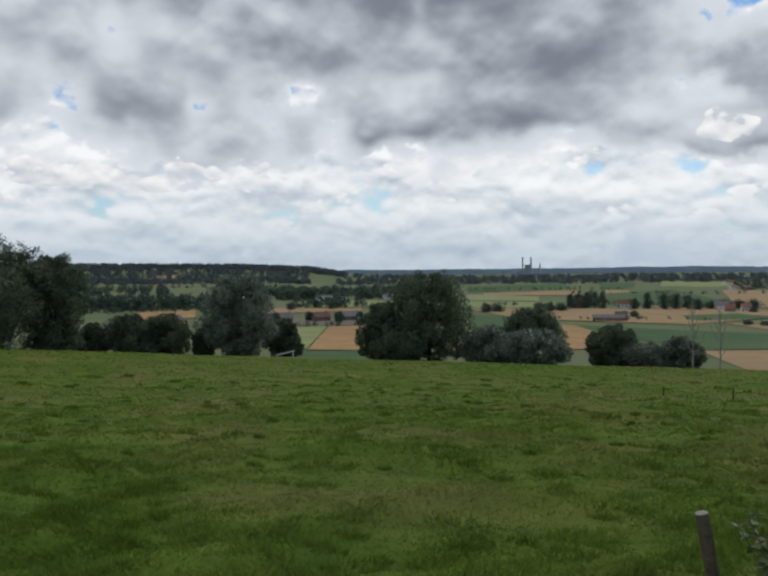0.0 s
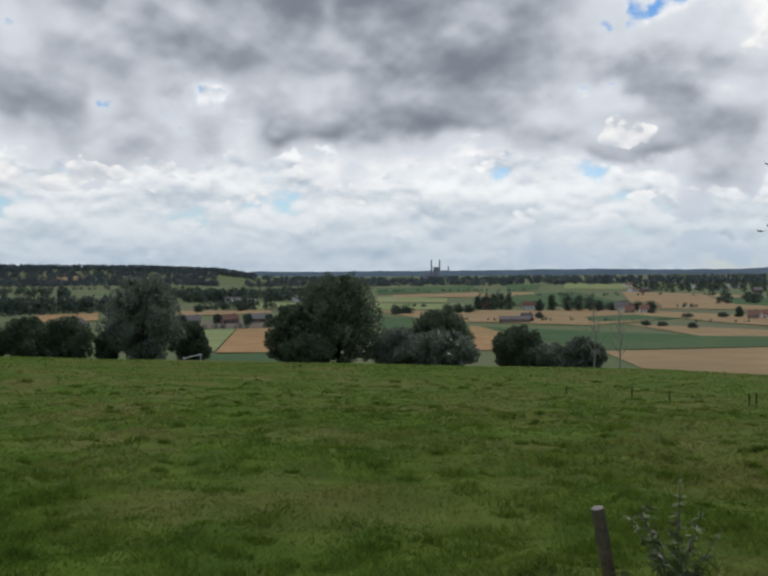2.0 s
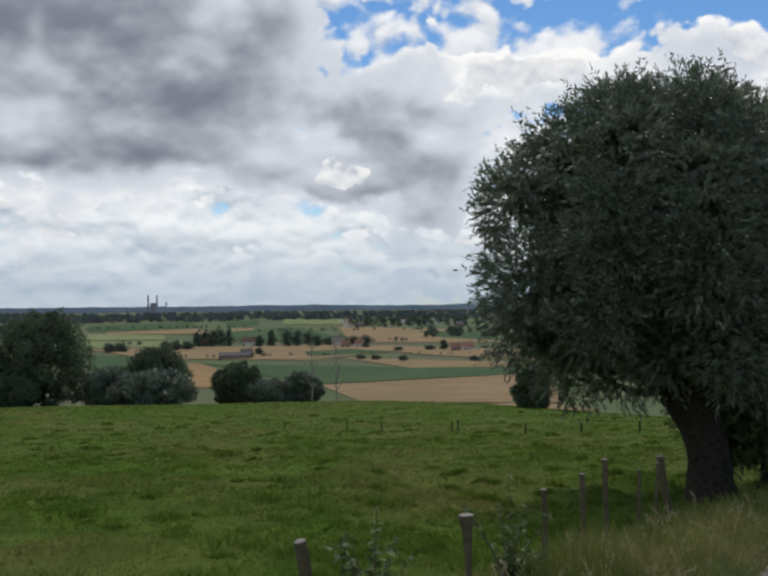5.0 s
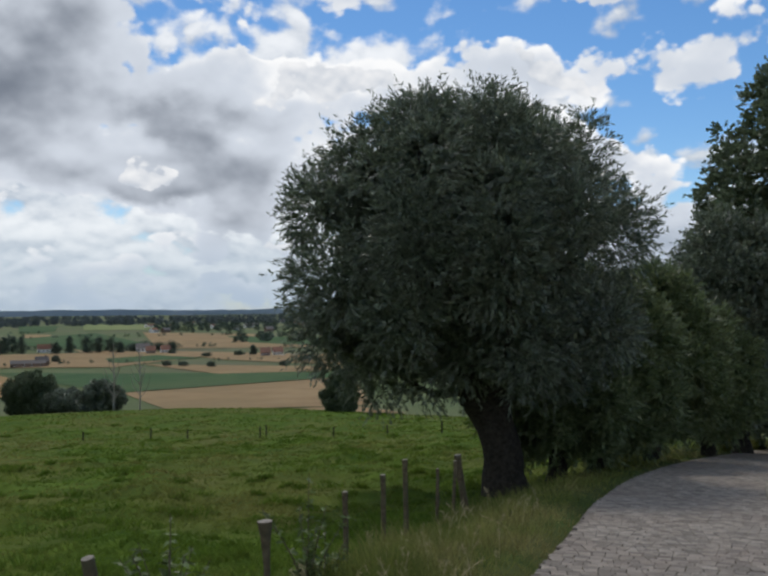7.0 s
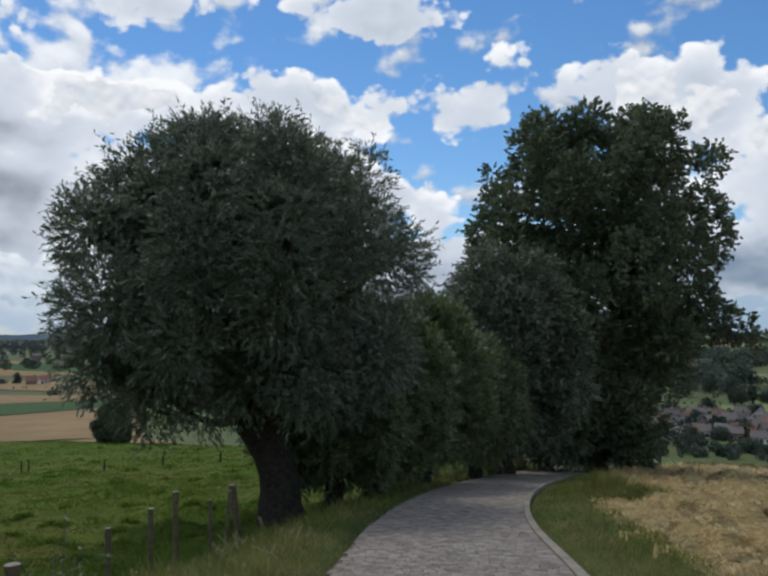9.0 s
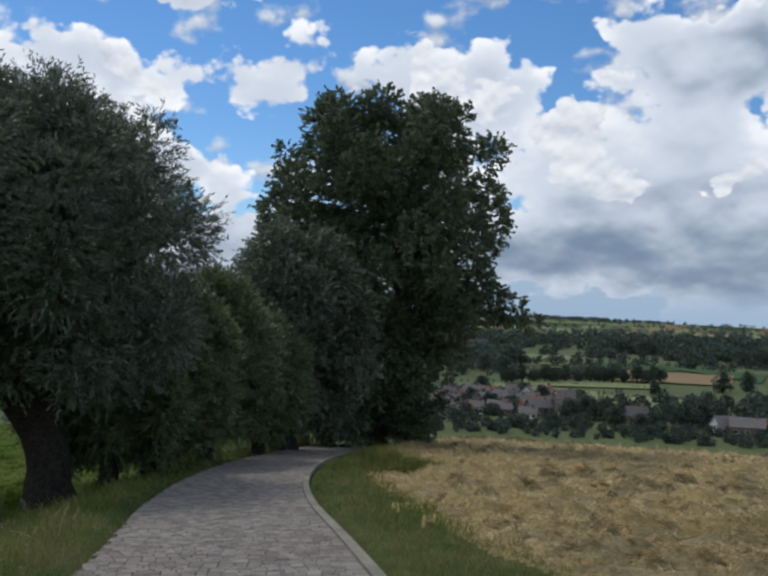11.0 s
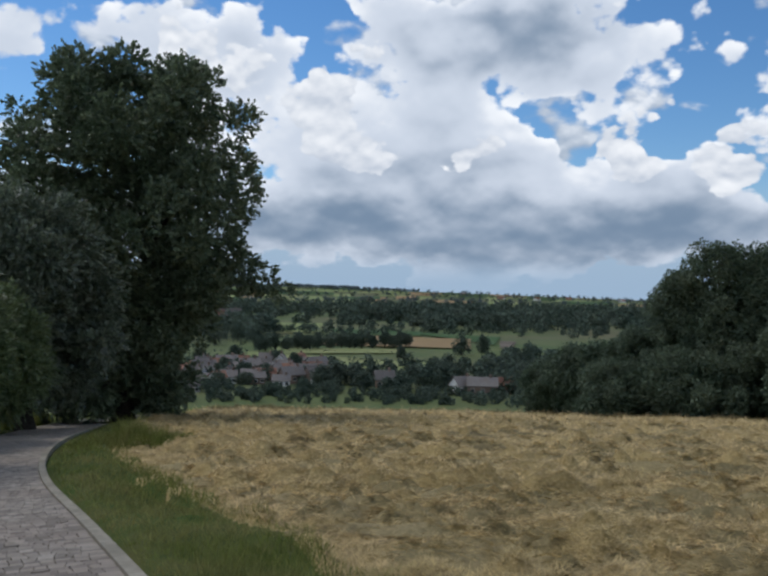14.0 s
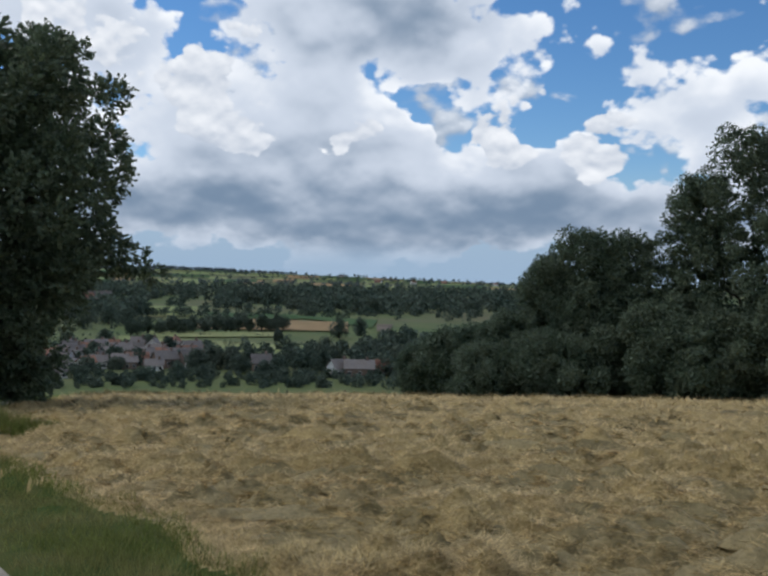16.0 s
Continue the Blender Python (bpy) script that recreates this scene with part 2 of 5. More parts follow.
M["young"] = material("young_willow_leaf", (0.12, 0.165, 0.065), (0.18, 0.22, 0.105), 1.4, 0.45, 0, None, 0.4, 0.4, 0.35, 0, 0.5)
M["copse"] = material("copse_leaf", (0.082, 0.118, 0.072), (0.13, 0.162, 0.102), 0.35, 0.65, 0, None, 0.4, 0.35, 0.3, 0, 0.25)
M["poplar"] = material("poplar_leaf", (0.10, 0.14, 0.078), (0.155, 0.19, 0.115), 0.7, 0.5, 0, None, 0.4, 0.35, 0.34, 0, 0.4)
M["leaf"] = material("broad_leaf", (0.088, 0.122, 0.066), (0.13, 0.16, 0.092), 0.25, 0.65, 0, None, 0.4, 0.3, 0.3, 0, 0.25)
# two leaf greens with air haze mixed in: paler and bluer with distance
M["hazed_far_leaf"] = material("hazed_far_leaf", (0.074, 0.105, 0.078), (0.115, 0.14, 0.105), 0.03, 0.9, 0, None, 0.4, 0.3, 0.2, 0, 0.1)
M["hazed_distant_leaf"] = material("hazed_distant_leaf", (0.10, 0.125, 0.128), (0.135, 0.155, 0.155), 0.01, 0.95, 0, None, 0.4, 0.2, 0.2, 0, 0.05)
# the ridge's pale blue-grey stands in for haze over the plain
M["ridge"] = material("hazed_ridge", (0.27, 0.34, 0.42), (0.33, 0.40, 0.48), 0.004, 1.0, 0, None, 0.4, 0, 0, 0, 0.0)
M["bramble"] = material("bramble_leaf", (0.085, 0.135, 0.035), (0.16, 0.20, 0.07), 6.0, 0.5, 0, None, 0.4, 0, 0.3, 0, 0.35, None, 0.4)
M["bramble_stem"] = material("bramble_stem", (0.09, 0.075, 0.045), (0.14, 0.12, 0.07), 12.0, 0.7)
M["dry"] = material("dry_stalk", (0.36, 0.295, 0.16), (0.50, 0.42, 0.25), 10.0, 0.8, 0, None, 1, 0.2, 0.2)
M["bark"] = material("bark", (0.022, 0.020, 0.016), (0.055, 0.048, 0.037), 9.0, 0.95, 0.03, None, 0.4, 0, 0, 0, 0.15)
M["dead_wood"] = material("dead_wood", (0.22, 0.19, 0.15), (0.34, 0.31, 0.26), 5.0, 0.9, 0.01)
M["post"] = material("weathered_post", (0.07, 0.054, 0.032), (0.16, 0.13, 0.082), 14.0, 0.92, 0.012, (0.11, 0.10, 0.062), 4.0, 0, 0, 0, 0.15)
M["cut"] = material("sawn_post_top", (0.24, 0.21, 0.17), (0.36, 0.32, 0.26), 20.0, 0.9, 0.003)
M["wire"] = material("wire", (0.16, 0.15, 0.14), (0.26, 0.24, 0.22), 30.0, 0.6, 0, None, 1, 0, 0, 0.8)
M["cobble"] = material("cobble_stone", (0.205, 0.176, 0.144), (0.31, 0.271, 0.224), 5.0, 0.8, 0.006, (0.235, 0.196, 0.16), 0.5, 0.30, 0, 0, 0.2, 40.0)
M["cobble_piece"] = material("cobble_stone_single", (0.205, 0.176, 0.144), (0.31, 0.271, 0.224), 5.0, 0.8, 0.006, (0.235, 0.196, 0.16), 0.5, 0, 0, 0, 0.2, 40.0, 0.30)
M["joint"] = material("joint_soil", (0.115, 0.10, 0.08), (0.17, 0.15, 0.122), 10.0, 0.95, 0.01, (0.09, 0.092, 0.05), 0.8, 0, 0, 0, 0.1)
M["concrete"] = material("concrete", (0.26, 0.232, 0.18), (0.35, 0.316, 0.25), 7.0, 0.9, 0.003, (0.20, 0.18, 0.14), 1.2, 0, 0, 0, 0.15)
M["wheat"] = material("wheat_stubble", (0.285, 0.195, 0.102), (0.35, 0.247, 0.132), 0.05, 0.95, 0, (0.26, 0.192, 0.10), 0.01, 0, 0, 0, 0.05)
M["rust_field"] = material("orange_stubble", (0.31, 0.185, 0.085), (0.39, 0.245, 0.115), 0.05, 0.95, 0, (0.28, 0.20, 0.095), 0.02, 0, 0, 0, 0.05)
M["crop"] = material("green_crop", (0.045, 0.095, 0.035), (0.065, 0.12, 0.045), 0.05, 0.95, 0, (0.085, 0.125, 0.05), 0.01, 0, 0, 0, 0.1)
M["pale_crop"] = material("pale_crop", (0.17, 0.225, 0.08), (0.23, 0.275, 0.11), 0.03, 0.95, 0, (0.26, 0.25, 0.12), 0.008, 0, 0, 0, 0.1)
M["soil"] = material("bare_soil", (0.12, 0.095, 0.075), (0.17, 0.14, 0.11), 0.05, 0.95, 0, (0.16, 0.15, 0.10), 0.02, 0, 0, 0, 0.1)
M["tile_red"] = material("red_roof_tiles", (0.22, 0.115, 0.075), (0.29, 0.16, 0.11), 2.0, 0.85, 0.0, (0.19, 0.10, 0.075), 0.3, 0, 0, 0, 0.15, None, 0.3)
M["tile_grey"] = material("grey_roof_tiles", (0.13, 0.118, 0.11), (0.19, 0.172, 0.158), 2.0, 0.85, 0.0, (0.15, 0.13, 0.115), 0.3, 0, 0, 0, 0.2, None, 0.3)
M["brick"] = material("brick_wall", (0.20, 0.14, 0.108), (0.27, 0.19, 0.15), 3.0, 0.9, 0.0, (0.24, 0.185, 0.15), 0.4, 0, 0, 0, 0.2, None, 0.25)
M["white_wall"] = material("white_wall", (0.68, 0.67, 0.64), (0.78, 0.77, 0.74), 1.0, 0.9, 0.0, (0.6, 0.58, 0.54), 0.3)
M["pane"] = material("window_glass", (0.03, 0.035, 0.04), (0.05, 0.055, 0.06), 1.0, 0.1, 0, None, 1, 0, 0, 0, 0.6)
M["plant_grey"] = material("plant_concrete", (0.27, 0.29, 0.32), (0.34, 0.36, 0.39), 0.05, 0.9, 0, (0.2, 0.2, 0.22), 0.01)


# ---- mesh helpers ----
def mesh_np(name, V, F, smooth=False):
    """A mesh from an array of points and an array of faces with one corner count."""
    V, F = np.asarray(V, np.float32), np.asarray(F, np.int32)
    me = bpy.data.meshes.new(name)
    me.vertices.add(len(V))
    me.vertices.foreach_set("co", V.ravel())
    me.loops.add(F.size)
    me.loops.foreach_set("vertex_index", F.ravel())
    me.polygons.add(len(F))
    me.polygons.foreach_set("loop_start", np.arange(len(F), dtype=np.int32) * F.shape[1])
    me.polygons.foreach_set("use_smooth", np.full(len(F), smooth))
    me.update(calc_edges=True)
    return me


def part(name, me, mat, parent=None, label=""):
    if isinstance(me, bmesh.types.BMesh):
        bm = me
        me = bpy.data.meshes.new(name)
        bm.to_mesh(me)
        bm.free()
    if mat and not me.materials:
        me.materials.append(mat)
    ob = new(name, me)
    if parent:
        ob.parent = parent
    return tagged(ob, label)


def hash2(ix, iy, seed):
    h = (ix.astype(np.int64) * 374761393 + iy.astype(np.int64) * 668265263 + seed * 974634777) & 0x7FFFFFFF
    h = ((h ^ (h >> 13)) * 1274126177) & 0x7FFFFFFF
    return ((h ^ (h >> 16)) & 0xFFFF) / 65535.0


def vnoise(x, y, seed=0):
    """Smooth value noise from 0 to 1."""
    ix, iy = np.floor(x), np.floor(y)
    fx, fy = x - ix, y - iy
    fx, fy = fx * fx * (3 - 2 * fx), fy * fy * (3 - 2 * fy)
    a, b = hash2(ix, iy, seed), hash2(ix + 1, iy, seed)
    c, d = hash2(ix, iy + 1, seed), hash2(ix + 1, iy + 1, seed)
    return (a * (1 - fx) + b * fx) * (1 - fy) + (c * (1 - fx) + d * fx) * fy


def sstep(v, lo, hi):
    t = np.clip((v - lo) / (hi - lo), 0, 1)
    return t * t * (3 - 2 * t)


# ---- the lie of the land ----
EYE = 1.6
FLOOR = 38.0
AZ_K = [-180, -130, -60, -24, -12, 0, 12, 24, 31, 38, 46, 54, 62, 67, 72, 80, 97, 113, 130, 180]
RC_K = [100, 110, 125, 130, 134, 136, 134, 130, 122, 110, 76, 54, 47, 66, 88, 90, 90, 92, 100, 100]
EL_K = [4.0, 1.0, -4.0, -4.6, -5.45, -6.0, -6.33, -6.35, -6.6, -7.1, -7.6, -8.4, -8.75, -8.25, -8.2, -8.4, -8.25, -7.5, -4.0, 4.0]
SL_K = [-0.09, -0.02, 0.09, 0.112, 0.122, 0.127, 0.127, 0.127, 0.127, 0.124, 0.120, 0.118, 0.118, 0.117, 0.117, 0.117, 0.117, 0.108, 0.06, -0.09]
F1_K = ([-180, -60, -42, -8, -2, 4, 60, 66, 86, 100, 130, 180], [20, 25, 28, 30, 37, 38, 38, 19, 21, 30, 30, 20])
F2_K = ([-180, -60, -42, -24, -10, -5, -2, 4, 60, 66, 76, 86, 100, 130, 180], [10, 0, -22, -24, -17, -6, 22, 33, 33, 2, 0, 14, 36, 36, 10])
F3_K = ([-180, -60, -42, -24, -10, -3, 4, 60, 70, 90, 100, 130, 180], [10, 0, -26, -26, -20, 12, 20, 18, 12, 38, 54, 40, 10])


def pchip(xk, yk, x):
    xk, yk = np.array(xk, float), np.array(yk, float)
    h, d = np.diff(xk), np.diff(yk) / np.diff(xk)
    m = np.zeros(len(xk))
    ok = d[:-1] * d[1:] > 0
    m[1:-1][ok] = 2 * d[:-1][ok] * d[1:][ok] / (d[:-1] + d[1:])[ok]
    m[0], m[-1] = d[0], d[-1]
    i = np.clip(np.searchsorted(xk, x) - 1, 0, len(h) - 1)
    t = (x - xk[i]) / h[i]
    return (yk[i] * (1 + 2 * t) * (1 - t) ** 2 + m[i] * h[i] * t * (1 - t) ** 2 + yk[i + 1] * t * t * (3 - 2 * t) + m[i + 1] * h[i] * t * t * (t - 1))


LOGR = np.linspace(math.log(0.3), math.log(5200), 420)
TAB_AZ = np.arange(-180, 181, 1.0)
TABLE = np.zeros((len(TAB_AZ), len(LOGR)))
for _i, _az in enumerate(TAB_AZ):
    rc, s = np.interp(_az, AZ_K, RC_K), np.interp(_az, AZ_K, SL_K)
    dc = -rc * math.tan(radians(np.interp(_az, AZ_K, EL_K)))
    r0 = 0.55 * rc
    d0 = EYE + s * r0
    d1 = 0.75 * (d0 + (dc - d0) * 0.556) + 0.25 * (EYE + s * 0.8 * rc)
    rk = [0, 0.2 * rc, r0, 0.8 * rc, rc, rc + 25, rc + 90, rc + 180, rc + 300, 900, 1500, 2400, 3300, 5300]
    dk = [EYE, EYE + s * 0.2 * rc, d0, d1, dc, dc + 3.0, dc + (FLOOR - dc) * 0.62, FLOOR - 1.0, FLOOR, FLOOR, FLOOR,
          np.interp(_az, *F1_K), np.interp(_az, *F2_K), np.interp(_az, *F3_K)]
    TABLE[_i] = EYE - pchip(rk, dk, np.exp(LOGR))

ROAD = np.array([(-40, -30), (-22, -15.8), (-9, -6.6), (0.5, -0.08), (9.0, 5.72), (14.55, 9.5), (20.3, 12.8), (27.2, 16.1), (34.2, 18.85), (40.2, 21.2), (50, 24.2), (66, 26)], float)


def spline(P, n):
    """A smooth line through the points."""
    P = np.asarray(P, float)
    out = []
    for i in range(len(P) - 1):
        p0, p1, p2, p3 = P[max(i - 1, 0)], P[i], P[i + 1], P[min(i + 2, len(P) - 1)]
        for t in np.linspace(0, 1, n, endpoint=False):
            out.append(0.5 * (2 * p1 + (p2 - p0) * t + (2 * p0 - 5 * p1 + 4 * p2 - p3) * t * t + (3 * p1 - p0 - 3 * p2 + p3) * t ** 3))
    out.append(P[-1])
    return np.array(out)


LINE = spline(ROAD, 10)


def road_sd(x, y):
    """Metres to the right (plus) or left (minus) of the road's middle."""
    x, y = np.atleast_1d(np.asarray(x, float)), np.atleast_1d(np.asarray(y, float))
    best, sign = np.full(x.shape, 1e9), np.ones(x.shape)
    for a, b in zip(LINE[:-1], LINE[1:]):
        d = b - a
        t = np.clip(((x - a[0]) * d[0] + (y - a[1]) * d[1]) / (d @ d), 0, 1)
        ex, ey = x - a[0] - t * d[0], y - a[1] - t * d[1]
        q = np.hypot(ex, ey)
        s = np.where(ex * d[1] - ey * d[0] > 0, 1.0, -1.0)
        closer = q < best
        best, sign = np.where(closer, q, best), np.where(closer, s, sign)
    return best * sign


def ground(x, y, relief=False):
    x, y = np.atleast_1d(np.asarray(x, float)), np.atleast_1d(np.asarray(y, float))
    r = np.maximum(np.hypot(x, y), 0.3)
    az = np.degrees(np.arctan2(x, y))
    fi, fj = az + 180, (np.log(r) - LOGR[0]) / (LOGR[1] - LOGR[0])
    i, j = np.clip(fi.astype(int), 0, 359), np.clip(fj.astype(int), 0, len(LOGR) - 2)
    ti, tj = fi - i, np.clip(fj - j, 0, 1)
    z = (TABLE[i, j] * (1 - ti) + TABLE[i + 1, j] * ti) * (1 - tj) + (TABLE[i, j + 1] * (1 - ti) + TABLE[i + 1, j + 1] * ti) * tj
    near = r < 140
    if near.any():
        sd = np.full(x.shape, 50.0)
        sd[near] = road_sd(x[near], y[near])
        z = z - np.where(near & (sd < 0), 0.5 * sstep(-sd, 2.2, 5.0) * (1 - sstep(r, 20, 45)), 0)
        z = z - np.where(near & (np.abs(sd) < 1.9), 0.14 * (1 - sstep(np.abs(sd), 1.55, 1.9)), 0) if relief else z
        if relief:
            off = sstep(np.abs(sd), 1.7, 3.0) * (1 - sstep(r, 100, 140))
            tus = (vnoise(x * 0.8, y * 0.8, 1) ** 3 * 0.26 * (1 - 0.4 * sstep(r, 20, 60)) + vnoise(x * 2.3, y * 2.3, 2) ** 2 * 0.13 + vnoise(x * 0.4, y * 0.4, 61) ** 2 * 0.32 + vnoise(x * 0.2, y * 0.2, 3) * 0.3 - 0.36)
            hayr = np.maximum(vnoise(x * 0.75, y * 0.75, 4) + 0.5 * vnoise(x * 2.6, y * 2.6, 5) - 0.84, 0) * 0.9 + vnoise(x * 2.4, y * 1.6, 7) ** 2 * 0.2 + vnoise(x * 5.5, y * 4, 6) ** 2 * 0.13 - 0.13
            z = z + off * np.where(sd > 3.0, hayr * sstep(sd, 3.0, 4.2), tus)
    return z


def gz(x, y):
    if x * x + y * y > 140 ** 2:
        i, j = math.degrees(math.atan2(x, y)) + 180, (0.5 * math.log(x * x + y * y) - LOGR[0]) / (LOGR[1] - LOGR[0])
        a, b = min(int(i), 359), min(int(j), len(LOGR) - 2)
        u, v = i - a, min(j - b, 1.0)
        return float((TABLE[a, b] * (1 - u) + TABLE[a + 1, b] * u) * (1 - v) + (TABLE[a, b + 1] * (1 - u) + TABLE[a + 1, b + 1] * u) * v)
    return float(ground(x, y)[0])


def polar(az, r):
    return r * math.sin(radians(az)), r * math.cos(radians(az))


# ---- ground, one sheet to the horizon ----
def build_ground():
    az = np.radians(np.concatenate([np.arange(-46, 132, 0.36), np.arange(132, 313.9, 4.0)]))
    rr = [0.4]
    while rr[-1] < 4880:
        rr.append(rr[-1] * (1.028 if rr[-1] < 6 else 1.017 if rr[-1] < 60 else 1.028 if rr[-1] < 160 else 1.05))
    rr = np.array(rr)
    A, R = np.meshgrid(az, rr, indexing="ij")
    x, y = R * np.sin(A), R * np.cos(A)
    z = ground(x.ravel(), y.ravel(), True)
    V = np.stack([x.ravel(), y.ravel(), z], 1)
    n, k = len(az), len(rr)
    i, j = np.meshgrid(np.arange(n), np.arange(k - 1), indexing="ij")
    i2 = (i + 1) % n
    F = np.stack([i * k + j, i * k + j + 1, i2 * k + j + 1, i2 * k + j], -1).reshape(-1, 4)
    V = np.vstack([V, [[0, 0, gz(0, 0.3)]]])
    me = mesh_np("ground", V, F[:, ::-1].copy(), True)
    c = V[F].mean(1)
    rad = np.hypot(c[:, 0], c[:, 1])
    a = np.degrees(np.arctan2(c[:, 0], c[:, 1]))
    sd = np.full(len(c), 99.0)
    nr = rad < 220
    sd[nr] = road_sd(c[nr, 0], c[nr, 1])
    rc = np.interp(a, AZ_K, RC_K)
    slot = np.where(rad > rc + 45, 3, np.where(sd > 3.2 + 0.6 * (vnoise(c[:, 0], c[:, 1], 8) - 0.5), 2, np.where(np.abs(sd) < 4.0, 1, 0)))
    slot = np.where((slot == 2) & (rad > rc - 6) & (rad < rc + 45), 1, slot)
    for key in ("meadow", "verge", "hay", "valley"):
        me.materials.append(M[key])
    me.polygons.foreach_set("material_index", slot.astype(np.int32))
    ob = new("ground", me)
    tagged(ob, "green hillside pasture and mown hay field above a broad farmed valley", "ground", kind="structure")
    return ob


build_ground()


def ribbon(line, lo, hi, lift, name, mat, thick=0.0, label="", cat=""):
    """A strip along the line between two offsets to its right."""
    t = np.gradient(line, axis=0)
    t /= np.linalg.norm(t, axis=1)[:, None]
    nrm = np.stack([t[:, 1], -t[:, 0]], 1)
    cols = []
    for o, dz in ([(lo, -thick), (lo, 0), (hi, 0), (hi, -thick)] if thick else [(lo, 0), ((lo + hi) / 2, 0.03), (hi, 0)]):
        p = line + nrm * o
        cols.append(np.column_stack([p, ground(p[:, 0], p[:, 1]) + lift + dz]))
    V = np.stack(cols, 1)
    n, k = V.shape[:2]
    i, j = np.meshgrid(np.arange(n - 1), np.arange(k - 1), indexing="ij")
    F = np.stack([i * k + j, i * k + j + 1, (i + 1) * k + j + 1, (i + 1) * k + j], -1).reshape(-1, 4)
    return tagged(part(name, mesh_np(name, V.reshape(-1, 3), F[:, ::-1].copy()), mat), label, cat, kind="structure")


road = ribbon(LINE, -1.55, 1.47, -0.040, "road", M["joint"], 0, "grey cobbled lane winding downhill", "road")
kerb = ribbon(LINE, 1.47, 1.61, 0.03, "kerb", M["concrete"], 0.2, "pale concrete edging along the cobbled lane", "kerb")


# ---- trees ----
def tube(points, radii, sides=7):
    P, R = np.asarray(points, float), np.asarray(radii, float)
    T = np.gradient(P, axis=0)
    T /= np.linalg.norm(T, axis=1)[:, None] + 1e-9
    ref = np.where(np.abs(T[:, 2:3]) > 0.9, np.array([[1.0, 0, 0]]), np.array([[0, 0, 1.0]]))
    U = np.cross(T, ref)
    U /= np.linalg.norm(U, axis=1)[:, None] + 1e-9
    W = np.cross(T, U)
    a = np.linspace(0, 2 * np.pi, sides, endpoint=False)
    V = P[:, None] + R[:, None, None] * (np.cos(a)[None, :, None] * U[:, None] + np.sin(a)[None, :, None] * W[:, None])
    n = len(P)
    i, j = np.meshgrid(np.arange(n - 1), np.arange(sides), indexing="ij")
    j2 = (j + 1) % sides
    F = np.stack([i * sides + j, i * sides + j2, (i + 1) * sides + j2, (i + 1) * sides + j], -1).reshape(-1, 4)
    return V.reshape(-1, 3), F


def join(pieces):
    Vs, Fs, n = [], [], 0
    for V, F in pieces:
        Vs.append(V)
        Fs.append(F + n)
        n += len(V)
    return np.vstack(Vs), np.vstack(Fs)


def unit(rng, n):
    v = rng.normal(size=(n, 3))
    return v / np.linalg.norm(v, axis=1)[:, None]


def leaves(base, way, length, width, rng, tri=False):
    """Pointed leaves from base along way, as kites or, far off, as triangles."""
    n = len(base)
    side = np.cross(way, unit(rng, n))
    side /= np.linalg.norm(side, axis=1)[:, None] + 1e-9
    L, Wd = length[:, None], width[:, None]
    if tri:
        V = np.stack([base + side * Wd * 0.5, base + way * L, base - side * Wd * 0.5], 1).reshape(-1, 3)
        return V, np.arange(3 * n).reshape(-1, 3)
    V = np.stack([base, base + way * L * 0.45 + side * Wd * 0.5, base + way * L, base + way * L * 0.45 - side * Wd * 0.5], 1).reshape(-1, 3)
    return V, np.arange(4 * n).reshape(-1, 4)


def crown_leaves(lobes, n, length, width, rng, droop=0.3, shell=0.5, tri=False):
    """Leaves in the outer part of many lobes (x, y, z, horizontal and vertical radius)."""
    lobes = np.asarray(lobes, float)
    wgt = lobes[:, 3] ** 2
    k = rng.choice(len(lobes), n, p=wgt / wgt.sum())
    d = unit(rng, n)
    q = shell + (1 - shell) * rng.random(n) ** 0.6
    q = q * (0.86 + 0.28 * rng.random(n))
    off = d * q[:, None] * np.stack([lobes[k, 3], lobes[k, 3], lobes[k, 4]], 1)
    way = d * 0.6 + unit(rng, n) * 0.8 + np.array([0, 0, -droop])
    way /= np.linalg.norm(way, axis=1)[:, None]
    s = 0.7 + 0.6 * rng.random(n)
    return leaves(lobes[k, :3] + off, way, length * s, width * s, rng, tri)


def twig_leaves(lobes, twigs, per, reach, length, width, rng, droop, tri=False):
    """Long shoots that leave the lobes outwards and bend over, with leaves along them."""
    lobes = np.asarray(lobes, float)
    wgt = lobes[:, 3] ** 2 * (lobes[:, 2] > 0.3 * lobes[:, 2].max())
    k = rng.choice(len(lobes), twigs, p=wgt / wgt.sum())
    d = unit(rng, twigs)
    d[:, 2] = np.where(d[:, 2] < -0.5, -d[:, 2], d[:, 2])
    start = lobes[k, :3] + d * np.stack([lobes[k, 3], lobes[k, 3], lobes[k, 4]], 1) * 0.85
    d = d * 0.75 + np.array([0, 0, 0.45]) + unit(rng, twigs) * 0.35
    d /= np.linalg.norm(d, axis=1)[:, None]
    ln = reach * (0.5 + rng.random(twigs))
    t = np.tile(np.linspace(0.1, 1, per), twigs)
    i = np.repeat(np.arange(twigs), per)
    p = start[i] + d[i] * (ln[i] * t)[:, None] + np.array([0, 0, -1.0]) * (droop * ln[i] * t * t)[:, None]
    way = d[i] * 0.6 + unit(rng, len(i)) * 0.7 + np.array([0, 0, -0.5]) * droop
    way /= np.linalg.norm(way, axis=1)[:, None]
    s = 0.7 + 0.6 * rng.random(len(i))
    return leaves(p, way, length * s, width * s, rng, tri)


